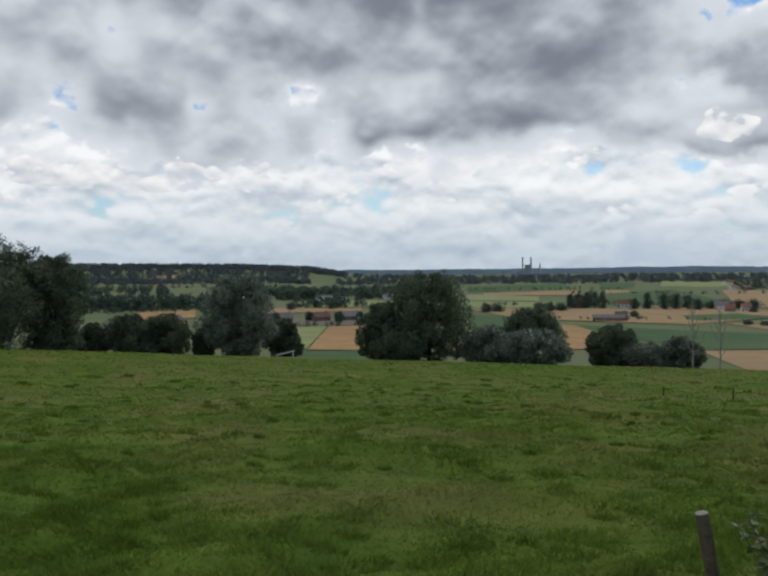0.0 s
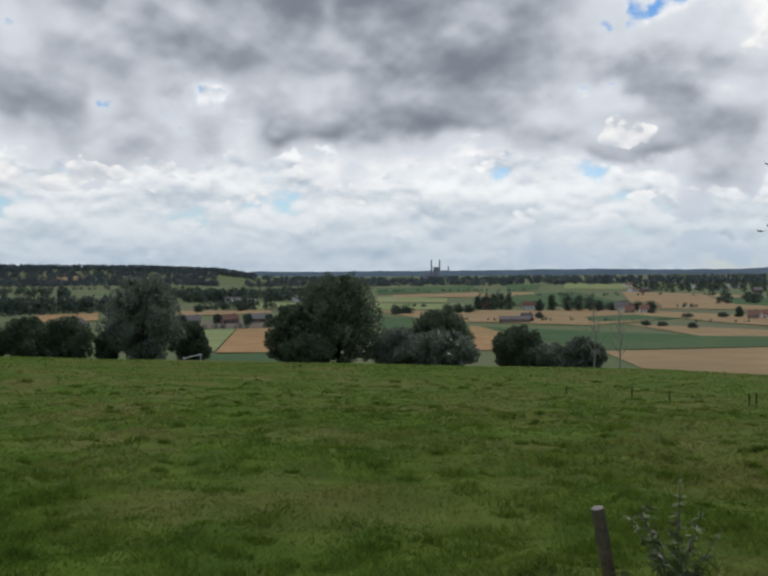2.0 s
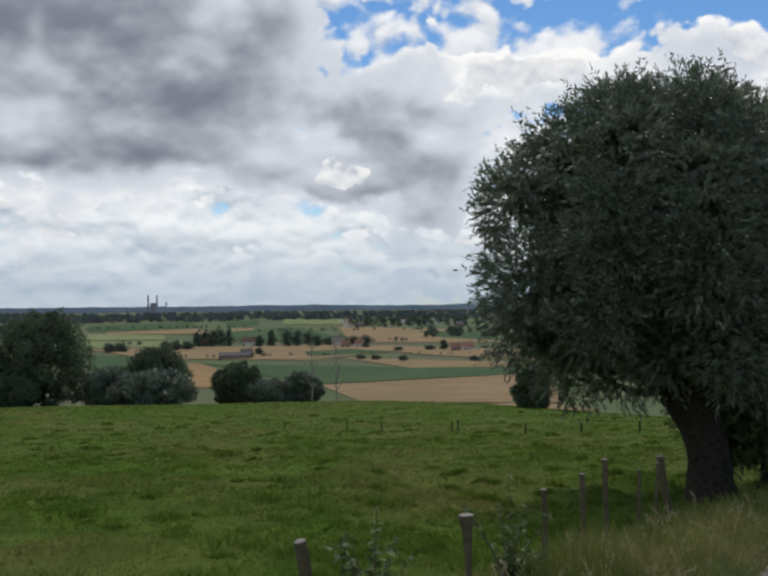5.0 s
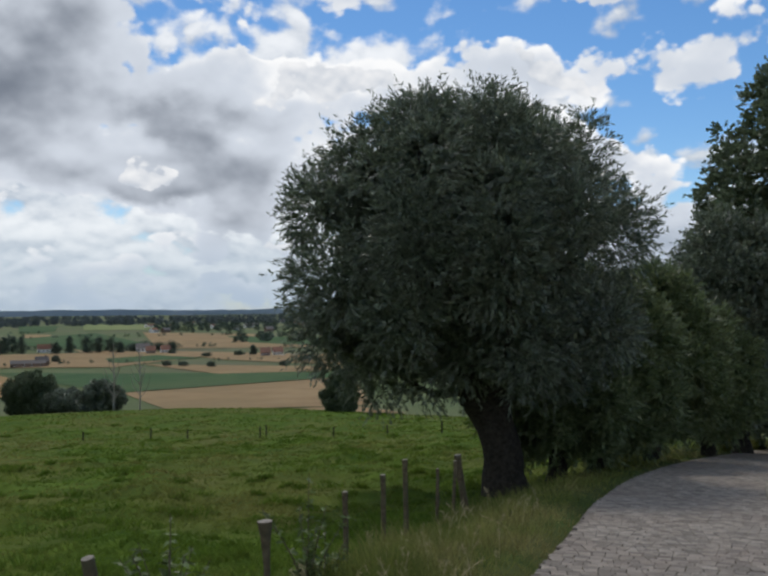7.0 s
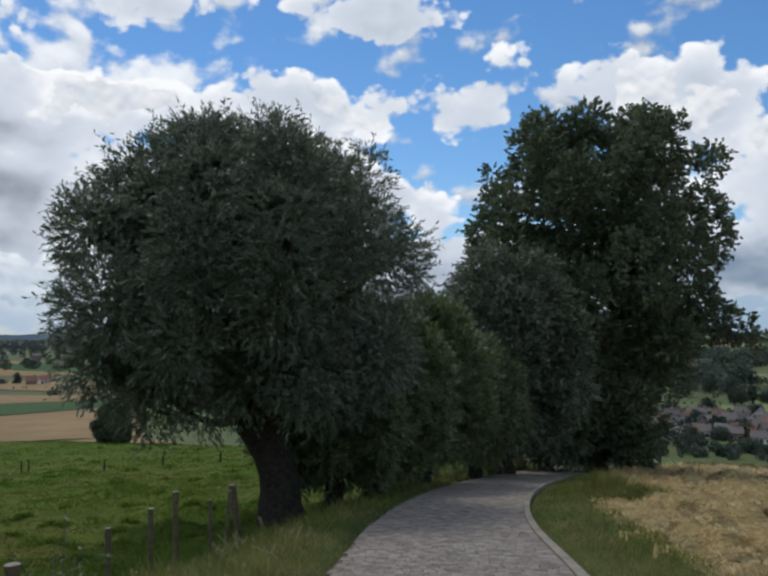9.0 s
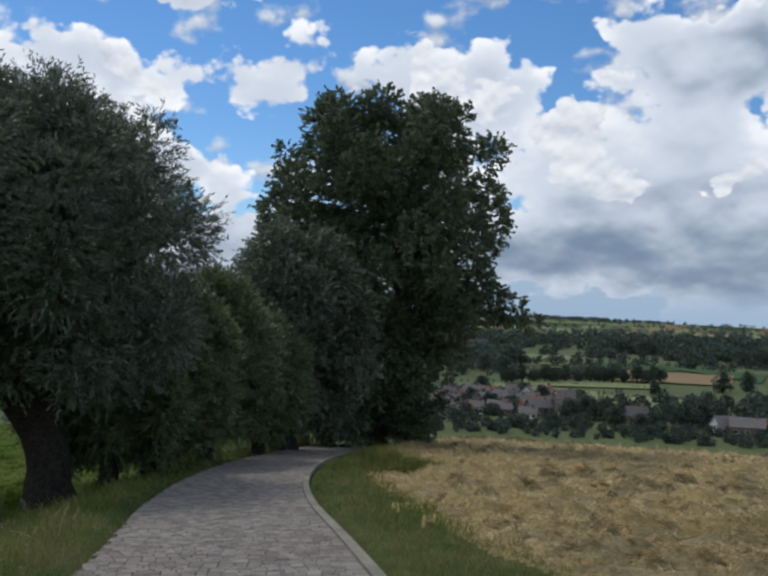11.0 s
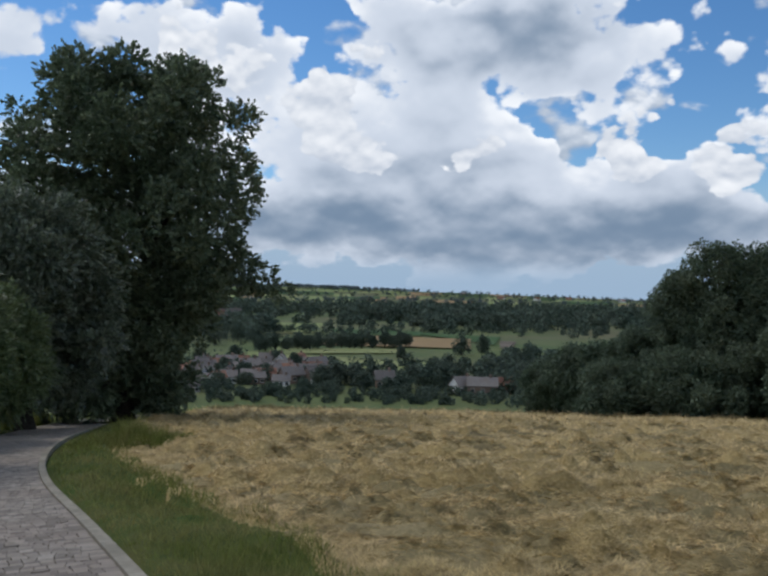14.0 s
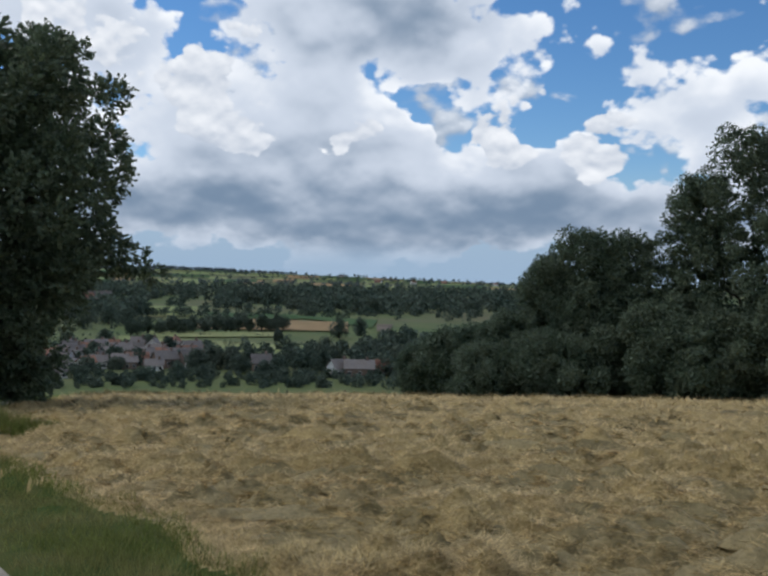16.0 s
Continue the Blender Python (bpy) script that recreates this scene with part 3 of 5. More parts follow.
def spray_leaves(lobes, sprays, per, reach, length, width, rng, hang, rise=0.25):
    """Leafy shoots on the outside of the lobes; the leaves of one shoot lie alike."""
    lobes = np.asarray(lobes, float)
    wgt = lobes[:, 3] ** 2
    k = rng.choice(len(lobes), sprays, p=wgt / wgt.sum())
    d = unit(rng, sprays)
    out = lobes[k, :3] - lobes[:, :3].mean(0)
    inward = ((d * out).sum(1) < 0) & (rng.random(sprays) < 0.8)
    d[inward] *= -1
    start = lobes[k, :3] + d * np.stack([lobes[k, 3], lobes[k, 3], lobes[k, 4]], 1) * (0.5 + 0.42 * rng.random(sprays))[:, None]
    way = d * 0.8 + np.array([0, 0, rise]) + unit(rng, sprays) * 0.4
    way /= np.linalg.norm(way, axis=1)[:, None]
    ln = reach * (0.4 + 0.9 * rng.random(sprays))
    i = np.repeat(np.arange(sprays), per)
    t = np.tile(np.linspace(0.05, 1, per), sprays)
    down = np.array([0, 0, -1.0])
    p = start[i] + way[i] * (ln[i] * t)[:, None] + down * (hang * ln[i] * t * t)[:, None] + rng.normal(size=(len(i), 3)) * 0.12 * length
    w = way[i] + down * (2 * hang * t)[:, None] + unit(rng, len(i)) * 0.55
    w /= np.linalg.norm(w, axis=1)[:, None]
    side = np.cross(w, unit(rng, sprays)[i] + unit(rng, len(i)) * 0.45)
    side /= np.linalg.norm(side, axis=1)[:, None] + 1e-9
    sc = (0.65 + 0.6 * rng.random(len(i)))[:, None]
    L, W = w * length * sc, side * width * 0.5 * sc
    return np.stack([p, p + L * 0.45 + W, p + L, p + L * 0.45 - W], 1).reshape(-1, 3), np.arange(4 * len(i)).reshape(-1, 4)


def tree(name, label, x, y, trunk_h, trunk_r, lobes, n_leaf, leaf_l, leaf_w, leaf_mat, seed, droop=0.3, twigs=0, per=14, reach=0.8, lean=(0, 0), cat="tree", group="", flare=1.35, shell=0.5, limbs=0, inner=2.0, tri=True, sprays=0, hang=0.4, reach_out=0.9, rise=0.25, head=0.9, core=0):
    """A tapered trunk with limbs to the lobes of the crown; lobes relative to the foot."""
    rng = np.random.default_rng(seed)
    ob = tagged(new(name), label, cat, group)
    ob.location = (x, y, gz(x, y) - 0.12)
    lobes = np.asarray(lobes, float)
    top = np.array([lean[0], lean[1], trunk_h])
    if trunk_h > 0.3:
        ts = np.linspace(0, 1, 7)
        wob = np.cumsum(rng.normal(size=(7, 2)) * trunk_r * 0.12, axis=0)
        pts = np.column_stack([top[0] * ts + wob[:, 0], top[1] * ts + wob[:, 1], trunk_h * ts - 0.15 * (ts == 0)])
        rad = trunk_r * np.array([flare, 1.08, 1.0, 0.96, 0.95, (1 + head) / 2, head])
        stem = [tube(pts, rad, 12)]
        for i, L in enumerate(lobes[np.argsort(-lobes[:, 3])][:max(limbs, 5)]):
            mid = (pts[-2] + L[:3]) / 2 + rng.normal(size=3) * 0.12 * np.linalg.norm(L[:3] - pts[-2])
            limb = tube(spline([pts[-3], pts[-1] * 0.6 + mid * 0.4, mid, L[:3]], 3), np.linspace(trunk_r * 0.42, 0.03, 10), 6)
            if limbs:
                part("limb", mesh_np("limb", *limb, smooth=True), M["bark"], ob)
            else:
                stem.append((limb[0], limb[1]))
        part("trunk", mesh_np("trunk", *join(stem), smooth=True), M["bark"], ob, "dark furrowed trunk" if limbs else "")
    tri = tri and not sprays
    pieces = []
    if sprays:
        pieces.append(spray_leaves(lobes, sprays, per, reach_out, leaf_l, leaf_w, rng, hang, rise))
    else:
        pieces.append(crown_leaves(lobes, n_leaf, leaf_l, leaf_w, rng, droop, shell, tri))
    # inner foliage between the stem's axis and the lobes
    n = core or min(n_leaf // 3, 26000)
    k = rng.choice(len(lobes), n)
    axis = np.column_stack([np.full(n, lobes[:, 0].mean()), np.full(n, lobes[:, 1].mean()), lobes[k, 2]])
    p = axis + (lobes[k, :3] - axis) * np.sqrt(rng.random(n))[:, None] * 0.96 + unit(rng, n) * (lobes[k, 3] * 0.5 * rng.random(n))[:, None]
    pieces.append(leaves(p, unit(rng, n), leaf_l * inner * (0.7 + 0.6 * rng.random(n)), leaf_l * inner * 0.7 * (0.7 + 0.6 * rng.random(n)), rng, tri))
    if twigs:
        pieces.append(twig_leaves(lobes, twigs, per, reach, leaf_l, leaf_w, rng, droop, tri))
    part("crown", mesh_np("crown", *join(pieces)), leaf_mat, ob)
    return ob


def lobes_in(rng, n, cx, cy, z0, z1, wide, r0, r1, shape, tall=1.0, ragged=0.06):
    """Lobes over the outside of a crown whose half width at height fraction h is wide * shape(h)."""
    out = []
    for i in range(n):
        h = (i + 0.2 + 0.6 * rng.random()) / n
        r = r0 + (r1 - r0) * rng.random()
        a = i * 2.39996 + rng.normal() * 0.25
        q = max(0.0, wide * shape(h) - r * 0.85) * (1.0 if i % 4 else 0.55) * (1 + ragged * rng.normal())
        out.append((cx + q * math.cos(a), cy + q * math.sin(a), z0 + r * 0.7 + (z1 - z0 - r * 1.7) * h, r, r * tall))
    return out


def round_shape(h):
    return max(0.3, 1 - abs(1.9 * h - 0.85) ** 2.6) ** 0.5


def egg_shape(h):
    return float(np.interp(h, (0, 0.2, 0.45, 0.7, 0.88, 1), (0.74, 0.95, 1.0, 0.97, 0.82, 0.5)))


# pollard willow beside the lane
def big_willow():
    rng = np.random.default_rng(11)
    x, y = polar(45.7, 24.0)

    def shape(h):
        return float(np.interp(h, (0, 0.12, 0.35, 0.6, 0.78, 0.9, 1), (0.62, 0.88, 1.0, 0.97, 0.84, 0.62, 0.38)))

    lob = lobes_in(rng, 130, -0.88, 0.83, 2.6, 11.2, 4.85, 0.65, 1.2, shape, 1.0, 0.06)
    lob += [(1.5, -1.5, 9.2, 0.8, 1.3), (2.3, -2.2, 7.2, 0.9, 1.2)]
    tree("willow_tree", "old pollard willow with a dense silvery green crown beside the lane", x, y, 2.8, 0.56, lob, 110000, 0.15, 0.040, M["willow"], 12, 0.25, 700, 12, 0.75, (-0.5, 0.42), limbs=14, inner=1.5, tri=False, sprays=15500, hang=0.2, reach_out=0.48, head=1.3, core=72000)


big_willow()


def roadside_trees():
    rng = np.random.default_rng(21)
    for az, r, h, w, seed in ((51.2, 28.5, 6.6, 2.5, 1), (54.6, 32, 7.1, 2.4, 2), (57.8, 37, 6.1, 2.0, 3), (48.6, 26.4, 5.4, 2.2, 4)):
        x, y = polar(az, r)
        lob = lobes_in(rng, 34, 0, 0, 0.7, h, w, 0.5, 0.95, round_shape, 1.0, 0.1)
        tree("willow_tree", "young pollard willow with green shoots in a row beside the lane", x, y, 1.8, 0.28, lob, 36000, 0.17, 0.055, M["young"], seed + 30, 0.2, 160, 11, 0.6, group="willows along the lane", inner=2.2, sprays=4200, hang=0.2, reach_out=0.5, rise=0.4, head=1.2)
    x, y = polar(59.8, 42)
    lob = lobes_in(rng, 60, 0, 0, 1.4, 11.0, 4.1, 0.8, 1.4, round_shape, 1.0, 0.08)
    tree("willow_tree", "tall full-crowned willow in the row along the lane", x, y, 2.4, 0.4, lob, 60000, 0.20, 0.085, M["willow"], 41, 0.3, 200, 10, 0.5, group="willows along the lane", inner=2.2, sprays=7500, hang=0.25, reach_out=0.6)
    x, y = polar(65.4, 50)

    def shape(h):
        return float(np.interp(h, (0, 0.12, 0.3, 0.45, 0.6, 0.75, 0.9, 1), (0.60, 0.63, 0.69, 0.93, 1.0, 0.97, 0.82, 0.52)))

    lob = lobes_in(rng, 230, 0.2, -0.2, 0.1, 20.5, 6.9, 0.65, 1.4, shape, 1.0, 0.12)
    lob = [(a - 0.407 * 1.2 * max(0, 1 - c / 9.5), b + 0.914 * 1.2 * max(0, 1 - c / 9.5), c, d, e) for a, b, c, d, e in lob]
    lob += [(2.0, -4.9, 9.6, 1.2, 1.2), (2.3, -5.6, 8.9, 1.1, 1.0), (2.6, -6.3, 8.5, 1.0, 0.9), (2.9, -7.0, 8.0, 0.9, 0.7), (3.2, -7.9, 7.4, 0.7, 0.5), (-3.3, 5.0, 13.6, 1.1, 1.2)]
    tree("poplar_tree", "tall poplar with a dark open-edged crown at the lane's bend", x, y, 6.0, 0.55, lob, 100000, 0.19, 0.17, M["poplar"], 51, 0.25, 0, 9, limbs=24, inner=1.45, sprays=14500, hang=0.15, reach_out=0.55, core=80000)


roadside_trees()


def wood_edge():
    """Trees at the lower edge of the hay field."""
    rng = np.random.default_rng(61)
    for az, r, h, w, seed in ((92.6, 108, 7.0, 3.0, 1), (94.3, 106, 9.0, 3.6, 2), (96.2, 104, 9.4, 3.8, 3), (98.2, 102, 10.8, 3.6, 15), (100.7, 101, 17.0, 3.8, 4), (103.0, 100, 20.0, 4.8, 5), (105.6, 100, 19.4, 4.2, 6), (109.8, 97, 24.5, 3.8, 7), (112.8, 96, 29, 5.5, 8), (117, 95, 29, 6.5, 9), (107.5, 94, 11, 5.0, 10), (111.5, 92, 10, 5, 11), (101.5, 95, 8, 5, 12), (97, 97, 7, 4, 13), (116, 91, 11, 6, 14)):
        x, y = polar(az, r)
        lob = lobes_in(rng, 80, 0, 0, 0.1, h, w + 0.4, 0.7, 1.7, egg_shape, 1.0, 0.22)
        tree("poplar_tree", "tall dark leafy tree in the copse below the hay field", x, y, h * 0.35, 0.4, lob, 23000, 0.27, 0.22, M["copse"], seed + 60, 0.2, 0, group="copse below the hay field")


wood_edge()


def meadow_trees():
    """Trees on the slope behind the brow of the pasture."""
    rng = np.random.default_rng(81)
    spec = (  # azimuth, distance, height, half width, kind
        (-25.0, 142, 18.0, 8.6, 0), (-21.0, 145, 15.8, 5.6, 0), (-16.6, 150, 7.2, 3.8, 2), (-14.4, 152, 7.6, 4.6, 2), (-18.8, 152, 5.6, 2.6, 2), (-9.7, 150, 15.0, 6.8, 1), (-6.7, 156, 7.6, 3.2, 2), (-11.9, 152, 5.2, 2.0, 2),
        (2.9, 152, 16.6, 7.6, 0), (-0.2, 150, 10.5, 4.2, 2), (0.9, 146, 5.2, 4.0, 2), (6.8, 150, 6.8, 5.0, 1), (9.6, 147, 6.2, 6.4, 1), (9.7, 160, 11.4, 5.4, 0),
        (14.8, 152, 7.6, 4.1, 0), (16.9, 150, 4.4, 4.4, 1), (18.9, 150, 5.6, 3.4, 1), (46.5, 120, 9, 5, 2), (34.2, 125, 6.0, 2.6, 2))
    for n, (az, r, h, w, kind) in enumerate(spec):
        x, y = polar(az, r)
        lob = lobes_in(rng, 64, 0, 0, -0.3, h, w, w * 0.13, w * 0.3, egg_shape if kind == 0 else round_shape, 1.0, 0.16)
        tree(("poplar_tree", "willow_tree", "shrub")[kind], ("broad dark tree on the slope below the pasture", "rounded grey-green willow on the slope below the pasture", "dense shrub below the brow of the pasture")[kind],
             x, y, h * 0.3, 0.35, lob, 18000, 0.33, 0.25, M["willow"] if kind == 1 else M["leaf"], 100 + n, 0.2, 0, cat="tree" if kind < 2 else "shrub", group="trees below the pasture")
    for az, r, h in ((19.7, 140, 10.5), (21.3, 142, 10.5)):
        x, y = polar(az, r)
        ob = tagged(new("dead_tree"), "bare pale dead tree on the brow of the pasture", "tree", "dead trees")
        ob.location = (x, y, gz(x, y) - 0.1)
        part("trunk", mesh_np("trunk", *tube([(0, 0, 0), (0.1, 0, h * 0.5), (0, 0.1, h)], [0.13, 0.08, 0.03], 7), True), M["dead_wood"], ob)
        for i in range(13):
            z, a, l = h * (0.18 + 0.055 * i), i * 2.3, h * (0.34 - 0.018 * i)
            dx, dy = math.cos(a) * l * 0.5, math.sin(a) * l * 0.5
            part("limb", mesh_np("limb", *tube([(0, 0, z), (dx * 0.6, dy * 0.6, z + l * 0.35), (dx, dy, z + l)], [0.07, 0.045, 0.02], 5), True), M["dead_wood"], ob)


meadow_trees()


def white_rail():
    x, y = polar(-6.6, 138)
    ob = tagged(new("fence_rail"), "short white painted rail on low posts at the brow", "fence")
    ob.matrix_world = pose(x, y, gz(x, y) - 0.1, 0, 0, 6.6)
    for cx, h in ((-1.2, 0.5), (1.25, 1.1)):
        part("post", mesh_np("post", *tube([(cx, 0, 0), (cx, 0, h * 0.5), (cx, 0, h)], [0.06, 0.06, 0.055], 8), True), M["white_wall"], ob)
    part("rail", mesh_np("rail", *tube([(-1.5, -0.07, 0.42), (0, -0.07, 0.75), (1.5, -0.07, 1.08)], [0.08, 0.08, 0.08], 8), True), M["white_wall"], ob)


white_rail()


# ---- valley: fields, woods, village ----
FIELD_LABELS = {"wheat": "ripe tan wheat field in the valley", "crop": "dark green crop field in the valley", "pale_crop": "pale green meadow strip in the valley",
                "soil": "bare brown soil patch in the valley", "rust_field": "orange stubble field in the valley"}


LAID = []


def field(key, a, b, c, d):
    """A field draped on the valley, by its four corners: far left, far right, near right, near left."""
    n, k = 16, 8
    LAID.append(key)
    a, b, c, d = (np.array(p, float) for p in (a, b, c, d))
    V = []
    for i in range(n + 1):
        for j in range(k + 1):
            u, v = i / n, j / k
            x, y = (a * (1 - u) + b * u) * (1 - v) + (d * (1 - u) + c * u) * v
            V.append((x, y, gz(x, y) + 0.2 + 0.0003 * math.hypot(x, y) + 0.012 * len(LAID)))
    i, j = np.meshgrid(np.arange(n), np.arange(k), indexing="ij")
    F = np.stack([i * (k + 1) + j, i * (k + 1) + j + 1, (i + 1) * (k + 1) + j + 1, (i + 1) * (k + 1) + j], -1).reshape(-1, 4)
    tagged(part("field", mesh_np("field", V, F), M[key]), FIELD_LABELS[key], "field", kind="structure")


field("wheat", (143, 389), (276, 395), (198, 270), (129, 302))
field("crop", (129, 577), (185, 510), (145, 393), (135, 454))
field("crop", (185, 510), (296, 425), (278, 398), (145, 393))
field("wheat", (230, 587), (318, 467), (299, 438), (229, 467))
field("wheat", (269, 870), (311, 734), (323, 663), (207, 575))
field("wheat", (563, 1438), (643, 1190), (483, 708), (336, 818))
field("crop", (567, 1132), (626, 918), (489, 716), (470, 876))
field("wheat", (323, 762), (402, 589), (327, 479), (296, 609))
field("wheat", (151, 280), (190, 273), (190, 238), (177, 254))
field("crop", (206, 666), (285, 697), (297, 633), (224, 611))
field("rust_field", (120, 582), (126, 574), (123, 406), (83, 401))
field("wheat", (78, 837), (262, 785), (206, 568), (104, 651))
field("crop", (69, 722), (109, 682), (83, 566), (56, 562))
field("pale_crop", (96, 1032), (190, 957), (166, 837), (79, 850))
field("crop", (190, 1970), (460, 2174), (347, 1639), (138, 1425))
field("wheat", (158, 1369), (324, 1487), (286, 1203), (146, 1265))
field("crop", (581, 2322), (657, 2247), (480, 1660), (392, 1564))
field("wheat", (374, 1465), (410, 1444), (330, 1150), (296, 1159))
field("pale_crop", (124, 1290), (215, 1197), (183, 1020), (98, 1052))
field("crop", (250, 1183), (490, 1464), (364, 896), (270, 806))
field("pale_crop", (779, 2424), (937, 2015), (723, 1554), (555, 1728))
field("rust_field", (-38, 586), (-9, 586), (-8, 407), (-37, 412))
field("pale_crop", (-67, 579), (-39, 588), (-38, 417), (-49, 438))
field("soil", (-87, 699), (-10, 691), (-9, 589), (-74, 590))
field("wheat", (-120, 884), (-23, 867), (-21, 809), (-104, 776))
field("pale_crop", (-100, 1112), (9, 1056), (8, 878), (-81, 899))
field("rust_field", (-237, 820), (-188, 857), (-158, 718), (-201, 694))
field("wheat", (-757, 2600), (-647, 2744), (-613, 2599), (-653, 2507))
field("crop", (-43, 404), (-4, 403), (-1, 349), (-44, 361))
field("soil", (-205, 581), (-178, 616), (-151, 518), (-182, 515))
field("pale_crop", (866, 256), (868, 192), (702, 155), (657, 192))
field("crop", (757, 166), (741, 77), (676, 70), (681, 129))
field("wheat", (625, 147), (669, 98), (639, 66), (551, 87))
field("pale_crop", (511, 146), (525, 66), (493, 62), (466, 133))
field("pale_crop", (474, 148), (434, 42), (385, 37), (413, 129))
field("pale_crop", (2256, 683), (2133, 471), (1864, 411), (1755, 480))
field("wheat", (2156, 366), (2196, 317), (1921, 277), (1890, 321))
field("pale_crop", (2363, 495), (2391, 447), (2148, 407), (2149, 450))
field("wheat", (2306, 310), (2403, 266), (2114, 234), (2080, 280))
field("wheat", (1747, 338), (1803, 303), (1699, 285), (1643, 318))
field("wheat", (667, 93), (646, 44), (566, 54), (554, 77))
field("crop", (736, 102), (687, 8), (585, 11), (650, 42))
field("pale_crop", (2018, 173), (2048, 130), (1887, 119), (1859, 159))
field("pale_crop", (2353, 68), (2343, 9), (1973, 12), (1947, 56))
field("wheat", (623, 159), (652, 30), (545, 25), (544, 126))
field("soil", (631, 8), (631, -4), (558, -1), (554, 7))
field("pale_crop", (432, 14), (438, -4), (387, -4), (396, 10))
field("pale_crop", (2303, 245), (2310, 195), (2063, 176), (2041, 217))
field("wheat", (2192, -258), (2196, -323), (1942, -286), (1950, -230))
field("pale_crop", (2417, -122), (2346, -207), (2112, -186), (2097, -106))


def hill_patchwork():
    """Small fields side by side on the far slope."""
    rng = np.random.default_rng(88)
    for r0 in (1820, 2060, 2330, 2620, 2900):
        az = 70.0 + 2 * rng.random()
        while az < 99:
            wide, deep = 1.2 + 2.2 * rng.random(), 130 + 110 * rng.random()
            if rng.random() > 0.35:
                key = ("pale_crop", "wheat", "crop", "pale_crop")[int(4 * rng.random())]
                skew = 60 * rng.normal()
                field(key, polar(az, r0 + deep + skew), polar(az + wide, r0 + deep), polar(az + wide, r0), polar(az, r0 + skew))
            az += wide + 0.3 * rng.random()


hill_patchwork()


def far_wood(name, rows, seed, label, per=70, mat="hazed_far_leaf"):
    """Many small crowns in one mesh; rows: azimuth range, distance range, count, height range."""
    rng = np.random.default_rng(seed)
    pieces = []
    for a0, a1, r0, r1, n, h0, h1 in rows:
        for _ in range(n):
            a, r = a0 + (a1 - a0) * rng.random(), r0 + (r1 - r0) * rng.random()
            h = h0 + (h1 - h0) * rng.random()
            x, y = polar(a, r)
            w = h * (0.32 + 0.2 * rng.random())
            base = np.array([x, y, gz(x, y)])
            lob = [(0, 0, h * 0.45, w, h * 0.5), (w * 0.4 * rng.normal(), w * 0.4 * rng.normal(), h * 0.65, w * 0.7, h * 0.33), (w * 0.5 * rng.normal(), w * 0.5 * rng.normal(), h * 0.3, w * 0.75, h * 0.3)]
            V, F = crown_leaves(lob, int(per * 1.4), h * 0.21, h * 0.2, rng, 0.1, 0.5, True)
            pieces.append((V + base, F))
    ob = part(name, mesh_np(name, *join(pieces)), M[mat])
    return tagged(ob, label, "trees", kind="stuff")


far_wood("distant_woods", ((-25, -2.5, 2950, 3450, 1200, 12, 18), (-25, -5, 2300, 2950, 950, 9, 15), (-3, 14, 2200, 3500, 480, 10, 16), (14, 46, 2300, 3700, 1000, 9, 17), (69, 99, 1800, 3000, 150, 5, 9), (69, 80, 3150, 3400, 160, 10, 14), (80, 99, 3200, 3400, 60, 7, 12), (69, 83, 2900, 3150, 150, 9, 13), (69, 100, 1750, 2050, 110, 8, 12), (84, 100, 2300, 2900, 50, 6, 10)), 5, "distant woods across the valley, their green greyed for haze", 60, "hazed_distant_leaf")
far_wood("plain_woods", ((-22, -10, 900, 1000, 90, 11, 17), (-10, 3, 1150, 1500, 160, 11, 17), (-6, -1, 880, 960, 14, 8, 14), (-24, -14, 1500, 1900, 70, 10, 16), (22, 46, 1500, 2200, 160, 8, 15), (27, 40, 1000, 1200, 30, 7, 12)), 17, "dark woods in the plain")
far_wood("valley_woods", ((70, 100, 1050, 1500, 330, 12, 20), (79, 88, 980, 1080, 60, 16, 22), (69, 100, 1500, 1750, 110, 8, 14), (84, 100, 800, 1050, 140, 10, 18), (69, 74, 620, 860, 40, 10, 16), (73, 100, 700, 800, 60, 4, 10), (72, 82, 560, 640, 24, 3, 8), (74, 98, 860, 960, 50, 6, 13)), 6, "dark woods and hedges in the valley")


def ridge(r, lo, hi, seed, a0, a1):
    """A low far ridge behind the plain, as a plain distant backdrop with haze in its colour."""
    a = np.radians(np.arange(a0, a1, 0.12))
    n = len(a)
    d = np.degrees(a)
    el = lo + (hi - lo) * (0.5 * vnoise(d * 0.11, d * 0 + seed, 50) + 0.28 * vnoise(d * 0.5, d * 0 + seed, 51) + 0.14 * vnoise(d * 2.3, d * 0 + seed, 52) + 0.08 * vnoise(d * 7, d * 0 + seed, 53))
    z = EYE + r * np.tan(np.radians(el))
    low = np.column_stack([r * np.sin(a), r * np.cos(a), np.full(n, -60.0)])
    top = np.column_stack([r * np.sin(a), r * np.cos(a), z])
    back = np.column_stack([(r + 90) * np.sin(a), (r + 90) * np.cos(a), z - 6])
    V = np.vstack([low, top, back])
    i = np.arange(n - 1)
    F = np.vstack([np.stack([i, i + 1, n + i + 1, n + i], 1), np.stack([n + i, n + i + 1, 2 * n + i + 1, 2 * n + i], 1)])
    tagged(part("backdrop", mesh_np("backdrop", V, F[:, ::-1].copy()), M["ridge"]), "ridge on the far horizon, coloured pale blue-grey for haze", "backdrop", kind="structure")


